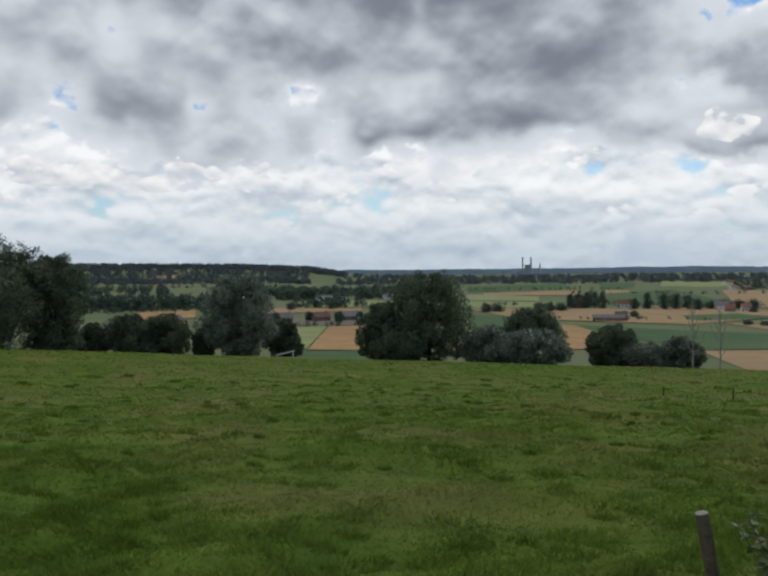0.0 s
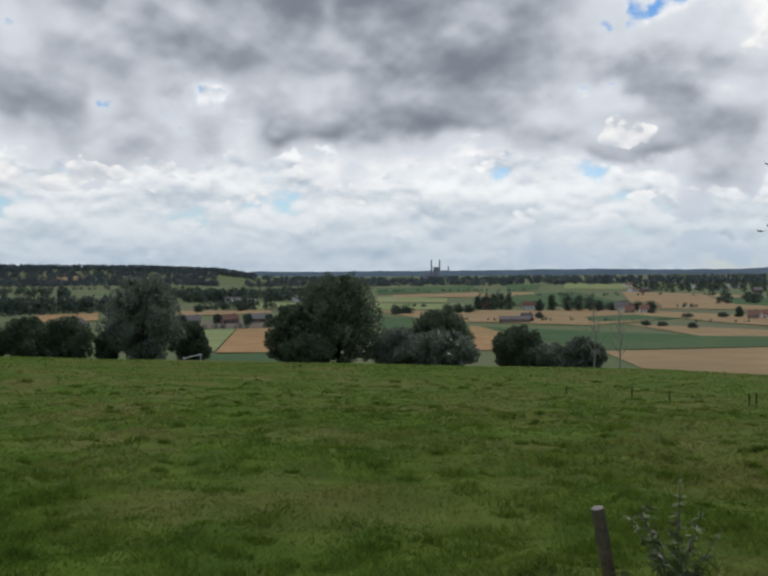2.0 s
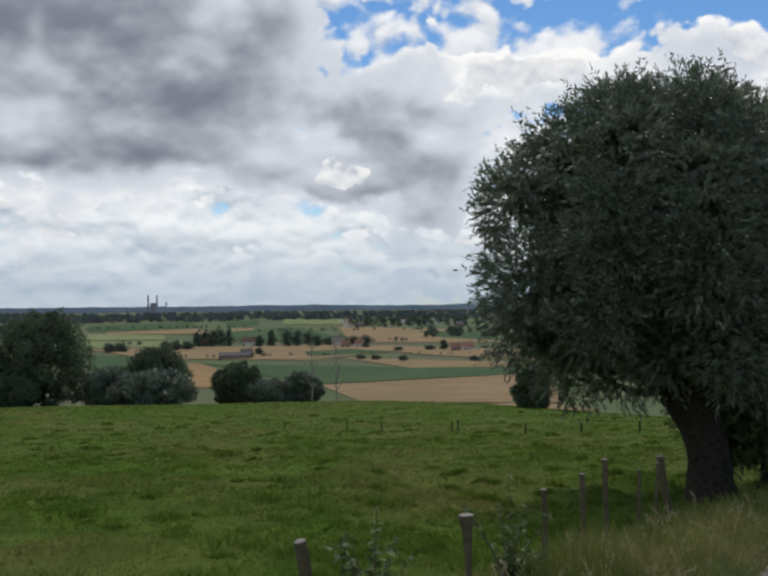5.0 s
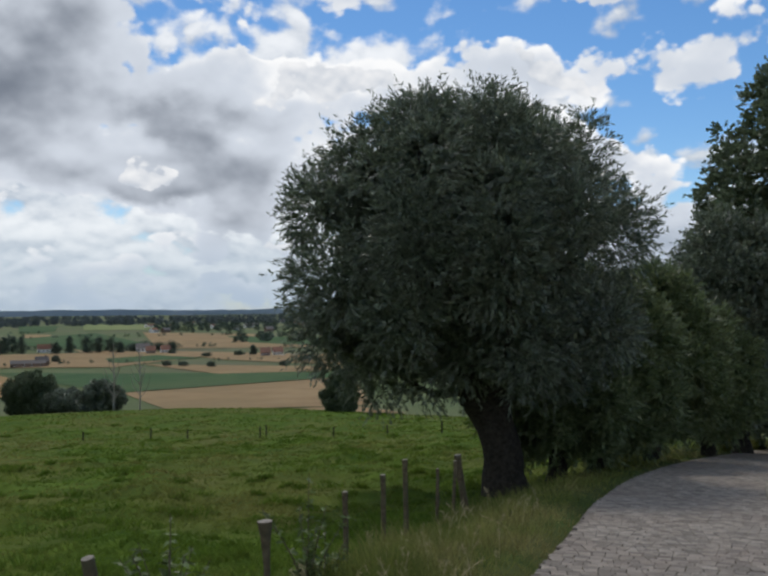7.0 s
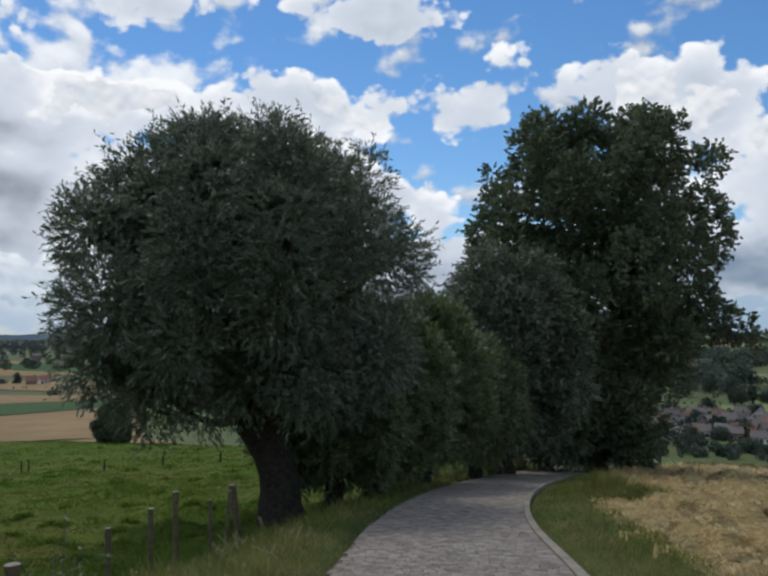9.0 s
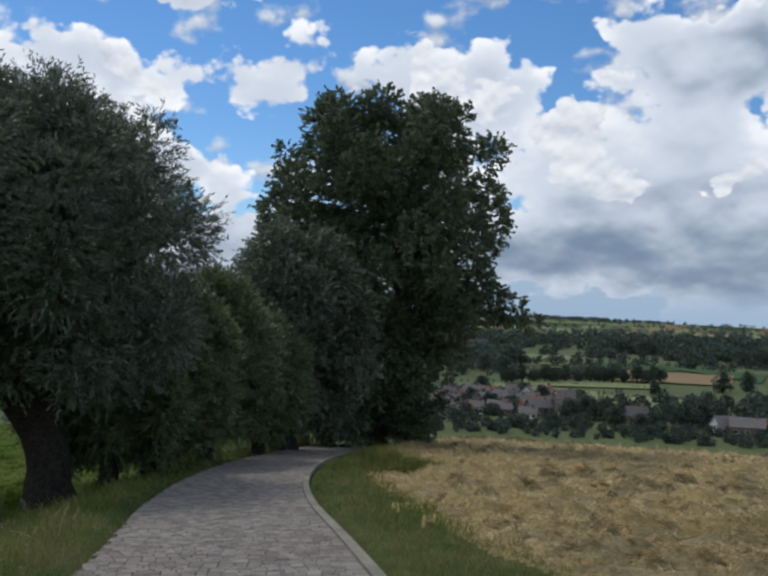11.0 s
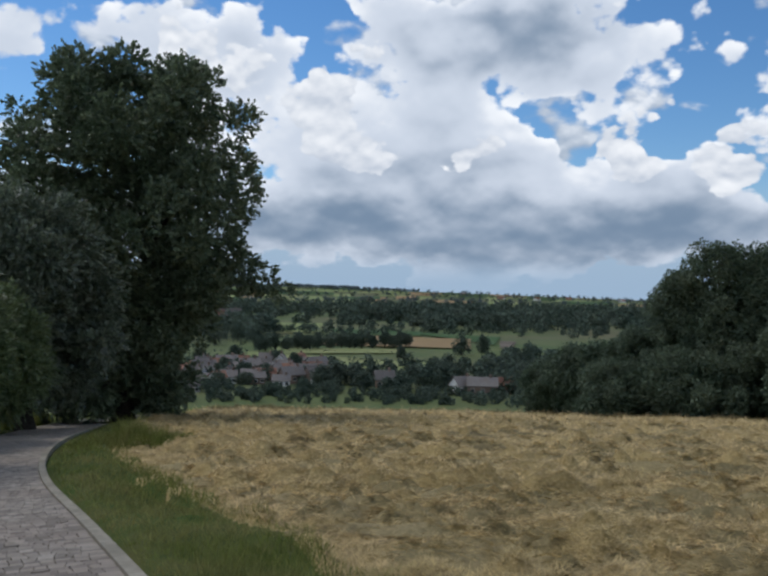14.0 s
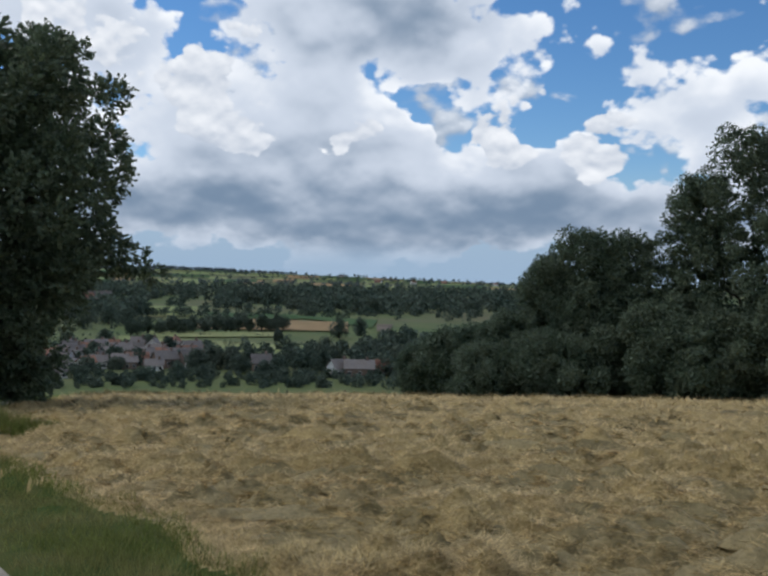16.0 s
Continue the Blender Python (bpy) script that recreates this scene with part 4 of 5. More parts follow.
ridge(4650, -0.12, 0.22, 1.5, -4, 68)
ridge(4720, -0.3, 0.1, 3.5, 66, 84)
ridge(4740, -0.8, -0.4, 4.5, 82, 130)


def far_trees(spec, seed, label, group, z0=-0.05):
    rng = np.random.default_rng(seed)
    for n, (a, r, h, w) in enumerate(spec):
        x, y = polar(a, r)
        lob = lobes_in(rng, 12, 0, 0, h * z0, h, w, w * 0.3, w * 0.5, round_shape)
        tree("tree" if h > 4.5 else "shrub", label, x, y, h * 0.3, 0.3, lob, 1300, 0.75 if h > 6 else 0.5, 0.55 if h > 6 else 0.38, M["hazed_far_leaf"], seed * 50 + n, 0.1, 0, cat="tree" if h > 4.5 else "shrub", group=group)


far_wood("garden_shrubs", ((68, 91, 274, 312, 150, 1.8, 3.8), (68, 80, 315, 420, 80, 2.5, 6.0), (78, 92, 330, 420, 40, 3, 7), (88, 94, 300, 480, 40, 6, 10)), 15, "mixed garden shrubs and hedges round the village", per=110)
far_wood("hedgerows", ((5, 36, 655, 668, 40, 1.5, 3), (6, 26, 906, 925, 60, 2, 5), (12, 40, 1300, 1340, 60, 3, 7), (-20, -8, 840, 880, 40, 3, 8), (-8, 2, 590, 600, 30, 2, 4), (70, 84, 500, 508, 26, 1, 2), (70, 90, 745, 760, 60, 2, 6), (70, 92, 440, 446, 60, 1.2, 3), (70, 100, 2050, 2060, 60, 5, 9), (70, 100, 2325, 2335, 50, 5, 9), (70, 100, 2615, 2625, 50, 5, 9), (-22, -8, 2000, 2050, 40, 4, 9), (-20, -9, 2520, 2560, 40, 4, 9), (5, 16, 1600, 1625, 30, 3, 6)), 16, "low dark hedgerows between the valley fields", per=40)
far_trees([(73.4 + i * 0.58 + 0.2 * math.sin(i * 5.1), 505 + 3 * i, 10 + 1.8 * math.sin(i * 3.7), 4.2 + 0.8 * math.sin(i * 2.3)) for i in range(18)], 7, "round leafy tree in a row along a valley road", "avenue in the valley", 0.14)
far_trees([(12.2, 850, 15, 6), (12.7, 860, 16, 7), (13.2, 855, 17, 7), (13.7, 865, 17, 7), (14.2, 850, 16, 6), (16.2, 820, 12, 6), (17.0, 830, 17, 5), (18.0, 820, 17, 8), (18.7, 825, 17, 8), (19.4, 830, 16, 8), (20.0, 820, 12, 7), (20.8, 835, 9, 8), (21.6, 850, 10, 9), (22.4, 850, 10, 9), (23.2, 855, 10, 8), (6.8, 770, 9, 7), (7.5, 775, 8, 7), (10.2, 790, 9, 7), (10.9, 780, 10, 6), (11.6, 790, 8, 7)], 8, "dark tree in a clump beside a valley farm", "farm trees in the plain")
far_trees([(22.9, 610, 4, 3.4), (23.9, 605, 3.6, 4), (25.7, 590, 4.4, 3.4), (30.4, 588, 3.8, 4), (25.4, 720, 4, 5), (27.5, 730, 5, 5), (28.4, 735, 9, 4), (16.2, 690, 6, 4), (23.2, 780, 5, 4)], 9, "small round shrub at a field edge", "shrubs between the fields")
far_trees([(a, r, h, w) for a, r, h, w in ((72.6, 335, 5.5, 4), (77.6, 330, 9, 5), (78.6, 335, 10.5, 5.5), (79.8, 334, 10, 5), (81.0, 340, 8, 3), (82.9, 318, 6.5, 4.5), (84.6, 322, 10, 6), (85.7, 330, 12, 6.5), (86.0, 345, 13, 5), (74.2, 300, 5, 4), (76.4, 305, 5.5, 3.5), (70.4, 310, 5, 4), (90.8, 330, 12, 6), (78.0, 300, 5.5, 3), (88.2, 520, 12, 5), (86.8, 500, 13, 6), (70.5, 560, 15, 9), (72.0, 600, 16, 9), (73.2, 590, 13, 8), (82.8, 470, 7, 3), (71.2, 372, 8, 4), (72.4, 360, 7, 3.5), (73.9, 352, 7.5, 4), (75.8, 388, 9, 4), (74.6, 420, 8, 4.5), (71.9, 440, 9, 5), (80.4, 322, 7, 4.5), (82.0, 312, 6, 4), (83.6, 345, 8, 4), (69.6, 420, 9, 5))], 10, "leafy tree among the village gardens", "village trees")
far_trees([(-20, 480, 13, 7), (-17.5, 520, 14, 8), (-14.2, 540, 12, 7), (-7.2, 640, 9, 5), (-5, 660, 8, 4), (-3, 640, 9, 5), (-1.6, 650, 8, 4), (-6.2, 850, 9, 6), (-3.5, 860, 9, 4)], 12, "leafy tree beside a hamlet in the valley", "hamlet trees")


def house(az, r, turn, w, d, h, roof_h, wall, roof, label, windows=3, chimney=True):
    x, y = polar(az, r)
    ob = tagged(new("house"), label, "house", "houses in the valley")
    ob.matrix_world = pose(x, y, gz(x, y) - 0.3, 0, 0, -az + turn)
    bm = bmesh.new()
    pts = [(-w / 2, -d / 2, 0), (w / 2, -d / 2, 0), (w / 2, d / 2, 0), (-w / 2, d / 2, 0)]
    lo = [bm.verts.new(p) for p in pts]
    hi = [bm.verts.new((p[0], p[1], h)) for p in pts]
    ga, gb = bm.verts.new((-w / 2, 0, h + roof_h)), bm.verts.new((w / 2, 0, h + roof_h))
    for f in ((lo[0], lo[1], hi[1], hi[0]), (lo[2], lo[3], hi[3], hi[2]), (lo[1], lo[2], hi[2], gb, hi[1]), (lo[3], lo[0], hi[0], ga, hi[3]), tuple(reversed(lo))):
        bm.faces.new(f)
    part("wall", bm, M[wall], ob)
    o, t = 0.45, 0.22
    sl = roof_h / (d / 2)
    bm = bmesh.new()
    prof = [(-d / 2 - o, h - sl * o), (0, h + roof_h), (d / 2 + o, h - sl * o)]
    rows = []
    for xx in (-w / 2 - o, w / 2 + o):
        rows.append([bm.verts.new((xx, a, b + 0.05)) for a, b in prof] + [bm.verts.new((xx, a, b + 0.05 + t)) for a, b in prof])
    A, B = rows
    for f in ((A[3], A[4], B[4], B[3]), (A[4], A[5], B[5], B[4]), (A[0], B[0], B[1], A[1]), (A[1], B[1], B[2], A[2]), (A[0], A[3], B[3], B[0]), (A[2], B[2], B[5], A[5]), (A[0], A[1], A[4], A[3]), (A[1], A[2], A[5], A[4]), (B[0], B[3], B[4], B[1]), (B[1], B[4], B[5], B[2])):
        bm.faces.new(f)
    rf = part("roof", bm, M[roof], ob)

    def box(name, cx, cy, cz, sx, sy, sz, key, par):
        b = bmesh.new()
        bmesh.ops.create_cube(b, size=1, matrix=Matrix.Translation((cx, cy, cz)) @ Matrix.Diagonal((sx, sy, sz, 1)))
        return part(name, b, M[key], par)

    if chimney:
        box("chimney", w * 0.28, 0, h + roof_h + 0.4, 0.8, 0.8, 1.6, "brick", rf)
    for i in range(windows):
        xx = (i - (windows - 1) / 2) * w / windows
        wd = box("window", xx, -d / 2 - 0.02, h * 0.55, 1.3, 0.16, 1.3, "white_wall", ob)
        box("pane", xx, -d / 2 - 0.06, h * 0.55, 1.1, 0.12, 1.1, "pane", wd)
    box("door", -w / 2 + 0.9, -d / 2 - 0.02, 1.1, 1.0, 0.12, 2.0, "pane", ob)
    return ob


def row_of_houses(rows):
    """Rows of bearing, distance, turn, width, depth, wall height, roof height, wall kind, roof kind."""
    for az, r, turn, w, d, h, rh, wl, rf in rows:
        w, d, h, rh = (0.8 * w, 0.8 * d, 0.85 * h, 0.75 * rh) if 60 < az and r < 420 else (w, d, h, rh)
        house(az, r, turn, w, d, h, rh, ("brick", "white_wall")[wl], ("tile_red", "tile_grey")[rf],
              ("red brick house", "white rendered house")[wl] + (" with a red tiled roof in the valley", " with a grey roof in the valley")[rf], 3 if w < 13 else 4)


row_of_houses([
    (68.9, 330, 20, 9, 7, 4, 3.5, 0, 1), (69.3, 352, -30, 10, 8, 4, 4, 1, 1), (69.9, 380, 10, 12, 8, 3.5, 4, 0, 1), (70.6, 395, 0, 14, 9, 3.5, 3.5, 0, 0), (71.3, 402, 15, 12, 9, 4, 4, 1, 1),
    (70.4, 348, 5, 13, 7, 3, 1.2, 1, 1), (72.0, 405, -10, 13, 9, 4, 3.5, 0, 0), (72.8, 388, 5, 11, 8, 4, 3.5, 0, 1), (73.5, 396, 0, 12, 8, 3.5, 3.5, 0, 1), (74.2, 365, 12, 10, 8, 4.5, 3, 1, 1)])
row_of_houses([
    (75.0, 372, 0, 12, 8, 3.5, 3, 1, 0), (75.5, 350, 80, 9, 8, 5, 3, 0, 0), (76.2, 362, 0, 10, 8, 4, 3.5, 0, 1), (76.9, 372, 5, 10, 7, 4, 3.5, 0, 0), (77.2, 395, 30, 11, 8, 4, 4, 1, 1),
    (73.2, 338, 5, 9, 7, 3.5, 2.5, 0, 1), (74.9, 330, 0, 8, 6, 3, 2.5, 1, 1), (69.0, 312, 10, 8, 6, 3, 2.5, 1, 1), (81.7, 330, 12, 9, 8, 4, 4.0, 0, 1), (86.9, 312, 35, 9, 8, 4, 4, 1, 1)])
row_of_houses([
    (88.2, 310, 3, 13, 8, 4.5, 3.5, 0, 1), (89.8, 318, 20, 8, 7, 4, 3.5, 0, 0), (70.6, 900, 20, 22, 12, 6, 7, 0, 0), (71.4, 905, 5, 24, 12, 8, 7, 0, 1), (-19.6, 550, 0, 26, 12, 5, 1.5, 1, 1),
    (-14.6, 610, 10, 14, 9, 4, 4, 0, 1), (-13.6, 600, 60, 10, 8, 5, 4, 1, 1), (-16.6, 560, -10, 14, 9, 4, 4, 0, 0), (-6.6, 650, 0, 12, 8, 4, 3.5, 0, 1), (-4.2, 655, 20, 12, 8, 4, 3.5, 0, 0)])
row_of_houses([
    (-2.2, 660, 5, 13, 8, 4, 3.5, 0, 1), (14.6, 640, 0, 22, 9, 3, 2, 0, 1), (15.4, 645, 8, 8, 7, 4, 3, 0, 1), (15.6, 860, 0, 14, 9, 4, 4, 1, 0), (12.7, 860, 10, 12, 9, 4, 4, 0, 0),
    (21.9, 790, -5, 8, 7, 3.5, 3.5, 0, 0), (22.8, 800, 10, 8, 7, 3.5, 3.5, 1, 0), (21.4, 830, 0, 12, 9, 4, 4, 1, 1), (29.2, 715, 0, 8, 7, 3.5, 3.5, 0, 0), (30.0, 725, 10, 8, 7, 3.5, 3.5, 1, 0)])
row_of_houses([
    (-3.5, 1120, 0, 40, 16, 6, 1.5, 1, 1), (0.4, 1140, 0, 20, 12, 5, 1.5, 1, 1)])
rng_ = np.random.default_rng(70)
row_of_houses([(68.6 + 9.2 * rng_.random(), 335 + 85 * rng_.random(), 90 * (rng_.random() > 0.6) + 24 * rng_.normal(), 7.5 + 4 * rng_.random(), 7 + rng_.random(), 3 + 2.2 * rng_.random(), 2.6 + 1.6 * rng_.random(), int(rng_.random() > 0.3), int(rng_.random() > 0.2)) for _ in range(26)])
rng_ = np.random.default_rng(77)
for i in range(46):
    a_, r_ = 20 + 24 * rng_.random(), 1500 + 1100 * rng_.random()
    if i > 33:
        a_, r_ = 72 + 26 * rng_.random(), 1300 + 1500 * rng_.random()
    house(a_, r_, 60 * rng_.random(), 14, 10, 5, 4, ("brick", "white_wall")[i % 3 > 0], ("tile_red", "tile_grey")[i % 2], "distant house among the trees", 2, False)


def power_station():
    x, y = polar(9.57, 3500)
    ob = tagged(new("power_station"), "distant grey power station with tall slender chimneys", "power station")
    ob.matrix_world = pose(x, y, gz(x, y), 0, 0, -9.57)

    def stack(cx, h, r):
        V, F = tube([(cx, 0, 0), (cx, 0, h * 0.5), (cx, 0, h)], [r * 1.25, r * 1.1, r], 12)
        part("chimney", mesh_np("chimney", V, F, True), M["plant_grey"], ob)

    for cx, h, r in ((-26, 80, 2.8), (7, 80, 2.8), (42, 54, 2.4), (-105, 34, 2.0)):
        stack(cx, h, r)

    def box(name, cx, sx, h, sy=40):
        b = bmesh.new()
        bmesh.ops.create_cube(b, size=1, matrix=Matrix.Translation((cx, 20, h / 2)) @ Matrix.Diagonal((sx, sy, h, 1)))
        bmesh.ops.bevel(b, geom=b.edges[:], offset=0.8, segments=1, affect="EDGES")
        part(name, b, M["plant_grey"], ob)

    box("boiler_house", -7, 22, 50)
    box("turbine_hall", -32, 22, 27)
    box("annexe", 14, 30, 18)
    box("hall", -50, 26, 22)


power_station()


# ---- pasture fence ----
def post_thing(x, y, h, r, lean, seed, label, group, cat="fence post", rough=0.0, wood="post", top_wood="cut"):
    rng = np.random.default_rng(seed)
    ob = tagged(new("fence_post"), label, cat, group)
    ob.location = (x, y, gz(x, y) - 0.15)
    ts = np.linspace(0, 1, 7)
    wob = np.cumsum(rng.normal(size=(7, 2)) * r * (0.06 + rough), axis=0)
    pts = np.column_stack([lean[0] * ts + wob[:, 0], lean[1] * ts + wob[:, 1], (h + 0.15) * ts])
    V, F = tube(pts, r * (1 + rng.normal(size=7) * (0.03 + rough)), 10)
    part("shaft", mesh_np("shaft", V, F, True), M[wood], ob)
    top = V[-10:]
    c = top.mean(0) + np.array([0, 0, 0.012])
    VV = np.vstack([top, (top - c) * 0.82 + c + [0, 0, 0.004], [c]])
    FF = [(i, (i + 1) % 10, 10 + (i + 1) % 10, 10 + i) for i in range(10)] + [(10 + i, 10 + (i + 1) % 10, 20, 20) for i in range(10)]
    bm = bmesh.new()
    vs = [bm.verts.new(v) for v in VV]
    for f in FF:
        bm.faces.new([vs[k] for k in dict.fromkeys(f)])
    part("sawn_top", bm, M[top_wood], ob, "pale sawn top" if top_wood == "cut" else "")
    return ob


FENCE = ((20.5, 7.1, 1.04, 0.050, (-0.24, 0.0), 0.03), (29.7, 7.8, 0.95, 0.054, (0.03, 0.05), 0.24), (34.9, 11.0, 1.05, 0.036, (-0.02, 0), 0.02), (37.3, 12.8, 1.15, 0.04, (0.0, 0), 0.02), (38.7, 14.4, 1.31, 0.046, (0.0, 0), 0.02),
         (40.7, 16.2, 1.02, 0.036, (0.05, 0), 0.02), (41.7, 17.4, 1.1, 0.036, (0.10, 0), 0.03), (42.6, 18.6, 1.2, 0.08, (-0.22, 0), 0.02))
for n_, (a_, r_, h_, w_, ln_, ro_) in enumerate(FENCE):
    px, py = polar(a_, r_)
    px, py = px + 0.17, py - 0.04
    post_thing(px, py, h_, w_, ln_, 200 + n_, "weathered round wooden fence post leaning in rough grass" if ro_ < 0.1 else "knotty old fence post with peeling bark", "pasture fence beside the lane", rough=ro_)
for n_, (a_, r_) in enumerate(((17.95, 84), (22.05, 82), (24.35, 80), (29.0, 76), (29.4, 76), (33.8, 71), (37.4, 66), (41.0, 62))):
    px, py = polar(a_, r_)
    post_thing(px, py, 0.85 + 0.15 * math.sin(n_ * 2.1), 0.06, (0.05 * math.sin(n_ * 3), 0), 300 + n_, "dark wooden fence post across the pasture", "far pasture fence", wood="bark", top_wood="post")
for n_ in range(14):
    a_ = 78 + n_ * 1.9
    px, py = polar(a_, np.interp(a_, AZ_K, RC_K) - 1.5)
    post_thing(px, py, 0.95, 0.06, (0, 0), 330 + n_, "small wooden fence post at the foot of the hay field", "hay field fence")


def leafy_plant(name, x, y, h, n_leaf, size, seed, label, stems=4):
    rng = np.random.default_rng(seed)
    ob = tagged(new(name), label, "plant")
    ob.location = (x, y, gz(x, y) - 0.05)
    bm = bmesh.new()
    row = [bm.verts.new(p) for p in ((0, 0, 0), (0.33, 0.3, 0.07), (0.2, 0.68, 0.04), (0, 1.05, -0.14), (-0.2, 0.68, 0.04), (-0.33, 0.3, 0.07), (0, 0.45, -0.04))]
    for a, b in ((0, 1), (1, 2), (2, 3), (3, 4), (4, 5), (5, 0)):
        bm.faces.new((row[a], row[b], row[6]))
    leaf = bpy.data.meshes.new("leaf")
    bm.to_mesh(leaf)
    bm.free()
    leaf.materials.append(M["bramble"])
    lines = []
    for k in range(stems):
        a = k * 2.4 + rng.random()
        q = h * (0.12 + 0.3 * rng.random()) if k else 0.03
        top = h * (1 if k == 0 else 0.55 + 0.35 * rng.random())
        line = spline([(0, 0, 0), (q * 0.3 * math.cos(a), q * 0.3 * math.sin(a), top * 0.5), (q * math.cos(a), q * math.sin(a), top)], 6)
        lines.append(line)
        part("stem", mesh_np("stem", *tube(line, np.linspace(0.009, 0.003, len(line)), 5), True), M["bramble_stem"], ob)
    for i in range(n_leaf):
        line = lines[i % stems]
        t = 0.12 + 0.88 * rng.random()
        p = line[int(t * (len(line) - 1))]
        sz = size * (0.6 + 0.7 * rng.random()) * (1.15 - 0.5 * t)
        lf = new("leaf", leaf)
        lf.parent = ob
        lf.matrix_basis = Matrix.Translation(p) @ Euler((0.7 * rng.normal() * 0.6 + 0.1, rng.normal() * 0.4, rng.random() * 6.283)).to_matrix().to_4x4() @ Matrix.Diagonal((sz, sz * 1.25, sz, 1))
    return ob


for a_, r_, h_, n_, z_, t_, l_ in ((23.7, 6.9, 1.28, 560, 0.092, 15, "broad-leaved bramble with grey-green leaves beside a fence post"), (32.5, 8.4, 1.35, 380, 0.08, 9, "slender leafy green shoot growing up through the fence"),
                                   (22.4, 6.8, 0.75, 220, 0.095, 9, "low bramble in the rough grass by the fence"), (33.6, 8.8, 0.8, 180, 0.09, 8, "low green weed in the rough grass by the fence")):
    px, py = polar(a_, r_)
    leafy_plant("bramble", px + 0.17, py - 0.04, h_, n_, z_, int(a_ * 10), l_, t_)


def dry_stalk(x, y, h, seed):
    rng = np.random.default_rng(seed)
    ob = tagged(new("grass_stalk"), "pale dry seeding grass stalk", "grass", "dry stalks in the verge")
    ob.location = (x, y, gz(x, y) - 0.03)
    bx, by = rng.normal() * 0.25 * h, rng.normal() * 0.25 * h
    line = spline([(0, 0, 0), (bx * 0.3, by * 0.3, h * 0.6), (bx, by, h)], 6)
    part("stalk", mesh_np("stalk", *tube(line, np.linspace(0.004, 0.002, len(line)), 4), True), M["dry"], ob)
    n = 26
    base = line[rng.integers(len(line) * 2 // 3, len(line), n)] + rng.normal(size=(n, 3)) * 0.008
    way = unit(rng, n) * 0.5 + np.array([bx, by, h * 0.7])
    way /= np.linalg.norm(way, axis=1)[:, None]
    tagged(part("ear", mesh_np("ear", *leaves(base, way, np.full(n, 0.035), np.full(n, 0.007), rng)), M["dry"], ob), kind="stuff")


rng_ = np.random.default_rng(91)
for a_, r_, h_ in ((-1.7, 4.6, 0.55), (-1.2, 4.5, 0.42), (5.2, 4.3, 0.42), (6.0, 4.35, 0.35), (4.4, 4.25, 0.3)):
    dry_stalk(*polar(a_, r_), h_, int(a_ * 10) + 200)
for n_ in range(230):
    a_, r_ = 26 + 22 * rng_.random(), 7 + 9 * rng_.random()
    px, py = polar(a_, r_)
    if -4.2 < road_sd(px, py)[0] < -1.9:
        dry_stalk(px, py, 0.2 + 0.25 * rng_.random(), 700 + n_)


# ---- grass, hay ----
def blades(name, x, y, h, w, mat, seed, label, bend=0.5, lift=0.0, cat="grass"):
    rng = np.random.default_rng(seed)
    n = len(x)
    z = ground(x, y, True) + lift - 0.02
    a, b = rng.random(n) * 2 * np.pi, rng.random(n) * 2 * np.pi
    base = np.column_stack([x, y, z])
    side = np.column_stack([np.cos(a), np.sin(a), np.zeros(n)]) * (w / 2)[:, None]
    top = base + np.column_stack([np.cos(b) * h * bend * rng.random(n), np.sin(b) * h * bend * rng.random(n), h])
    V = np.stack([base - side, base + side, top], 1).reshape(-1, 3)
    ob = part(name, mesh_np(name, V, np.arange(3 * n).reshape(-1, 3)), mat)
    return tagged(ob, label, cat, kind="stuff")


def scatter(n, a0, a1, r0, r1, seed, power=0.0):
    """Points between two bearings, evenly spread over the logarithm of the distance."""
    rng = np.random.default_rng(seed)
    a = np.radians(a0 + (a1 - a0) * rng.random(n))
    r = np.exp(np.log(r0) + (np.log(r1) - np.log(r0)) * rng.random(n))
    return r * np.sin(a), r * np.cos(a), r, rng


x_, y_, r_, g_ = scatter(400000, -27, 56, 3.2, 135, 401)
s_ = road_sd(x_, y_)
ok_ = (s_ < -3.4)
x_, y_, r_ = x_[ok_], y_[ok_], r_[ok_]
clump = vnoise(x_ * 0.8 + 0.6 * vnoise(x_ * 2, y_ * 2, 17), y_ * 0.8 + 0.6 * vnoise(x_ * 2, y_ * 2, 18), 1) * 0.65 + vnoise(x_ * 0.31, y_ * 0.31, 9) * 0.35
blades("pasture_grass", x_, y_, (0.04 + 0.14 * clump ** 3) * (0.6 + 0.8 * g_.random(len(x_))) * np.minimum(1.0 + r_ / 120, 1.6), np.maximum(0.010, 0.0022 * r_), M["blade"], 402, "short uneven green pasture grass with tussocks", 2.4)
k_ = np.random.default_rng(405)
tx_, ty_, tr_, g_ = scatter(1100, -27, 50, 8, 110, 406)
ok_ = (road_sd(tx_, ty_) < -5) & (vnoise(tx_ * 0.12, ty_ * 0.12, 33) + 0.5 * g_.random(1100) > 0.62)
tx_, ty_, tr_ = tx_[ok_], ty_[ok_], tr_[ok_]
n_ = 70
w_ = np.repeat((0.10 + 0.22 * k_.random(len(tx_)) ** 2) * (1 + tr_ / 70), n_)
t_, q_ = k_.random(len(w_)) * 6.283, np.sqrt(k_.random(len(w_)))
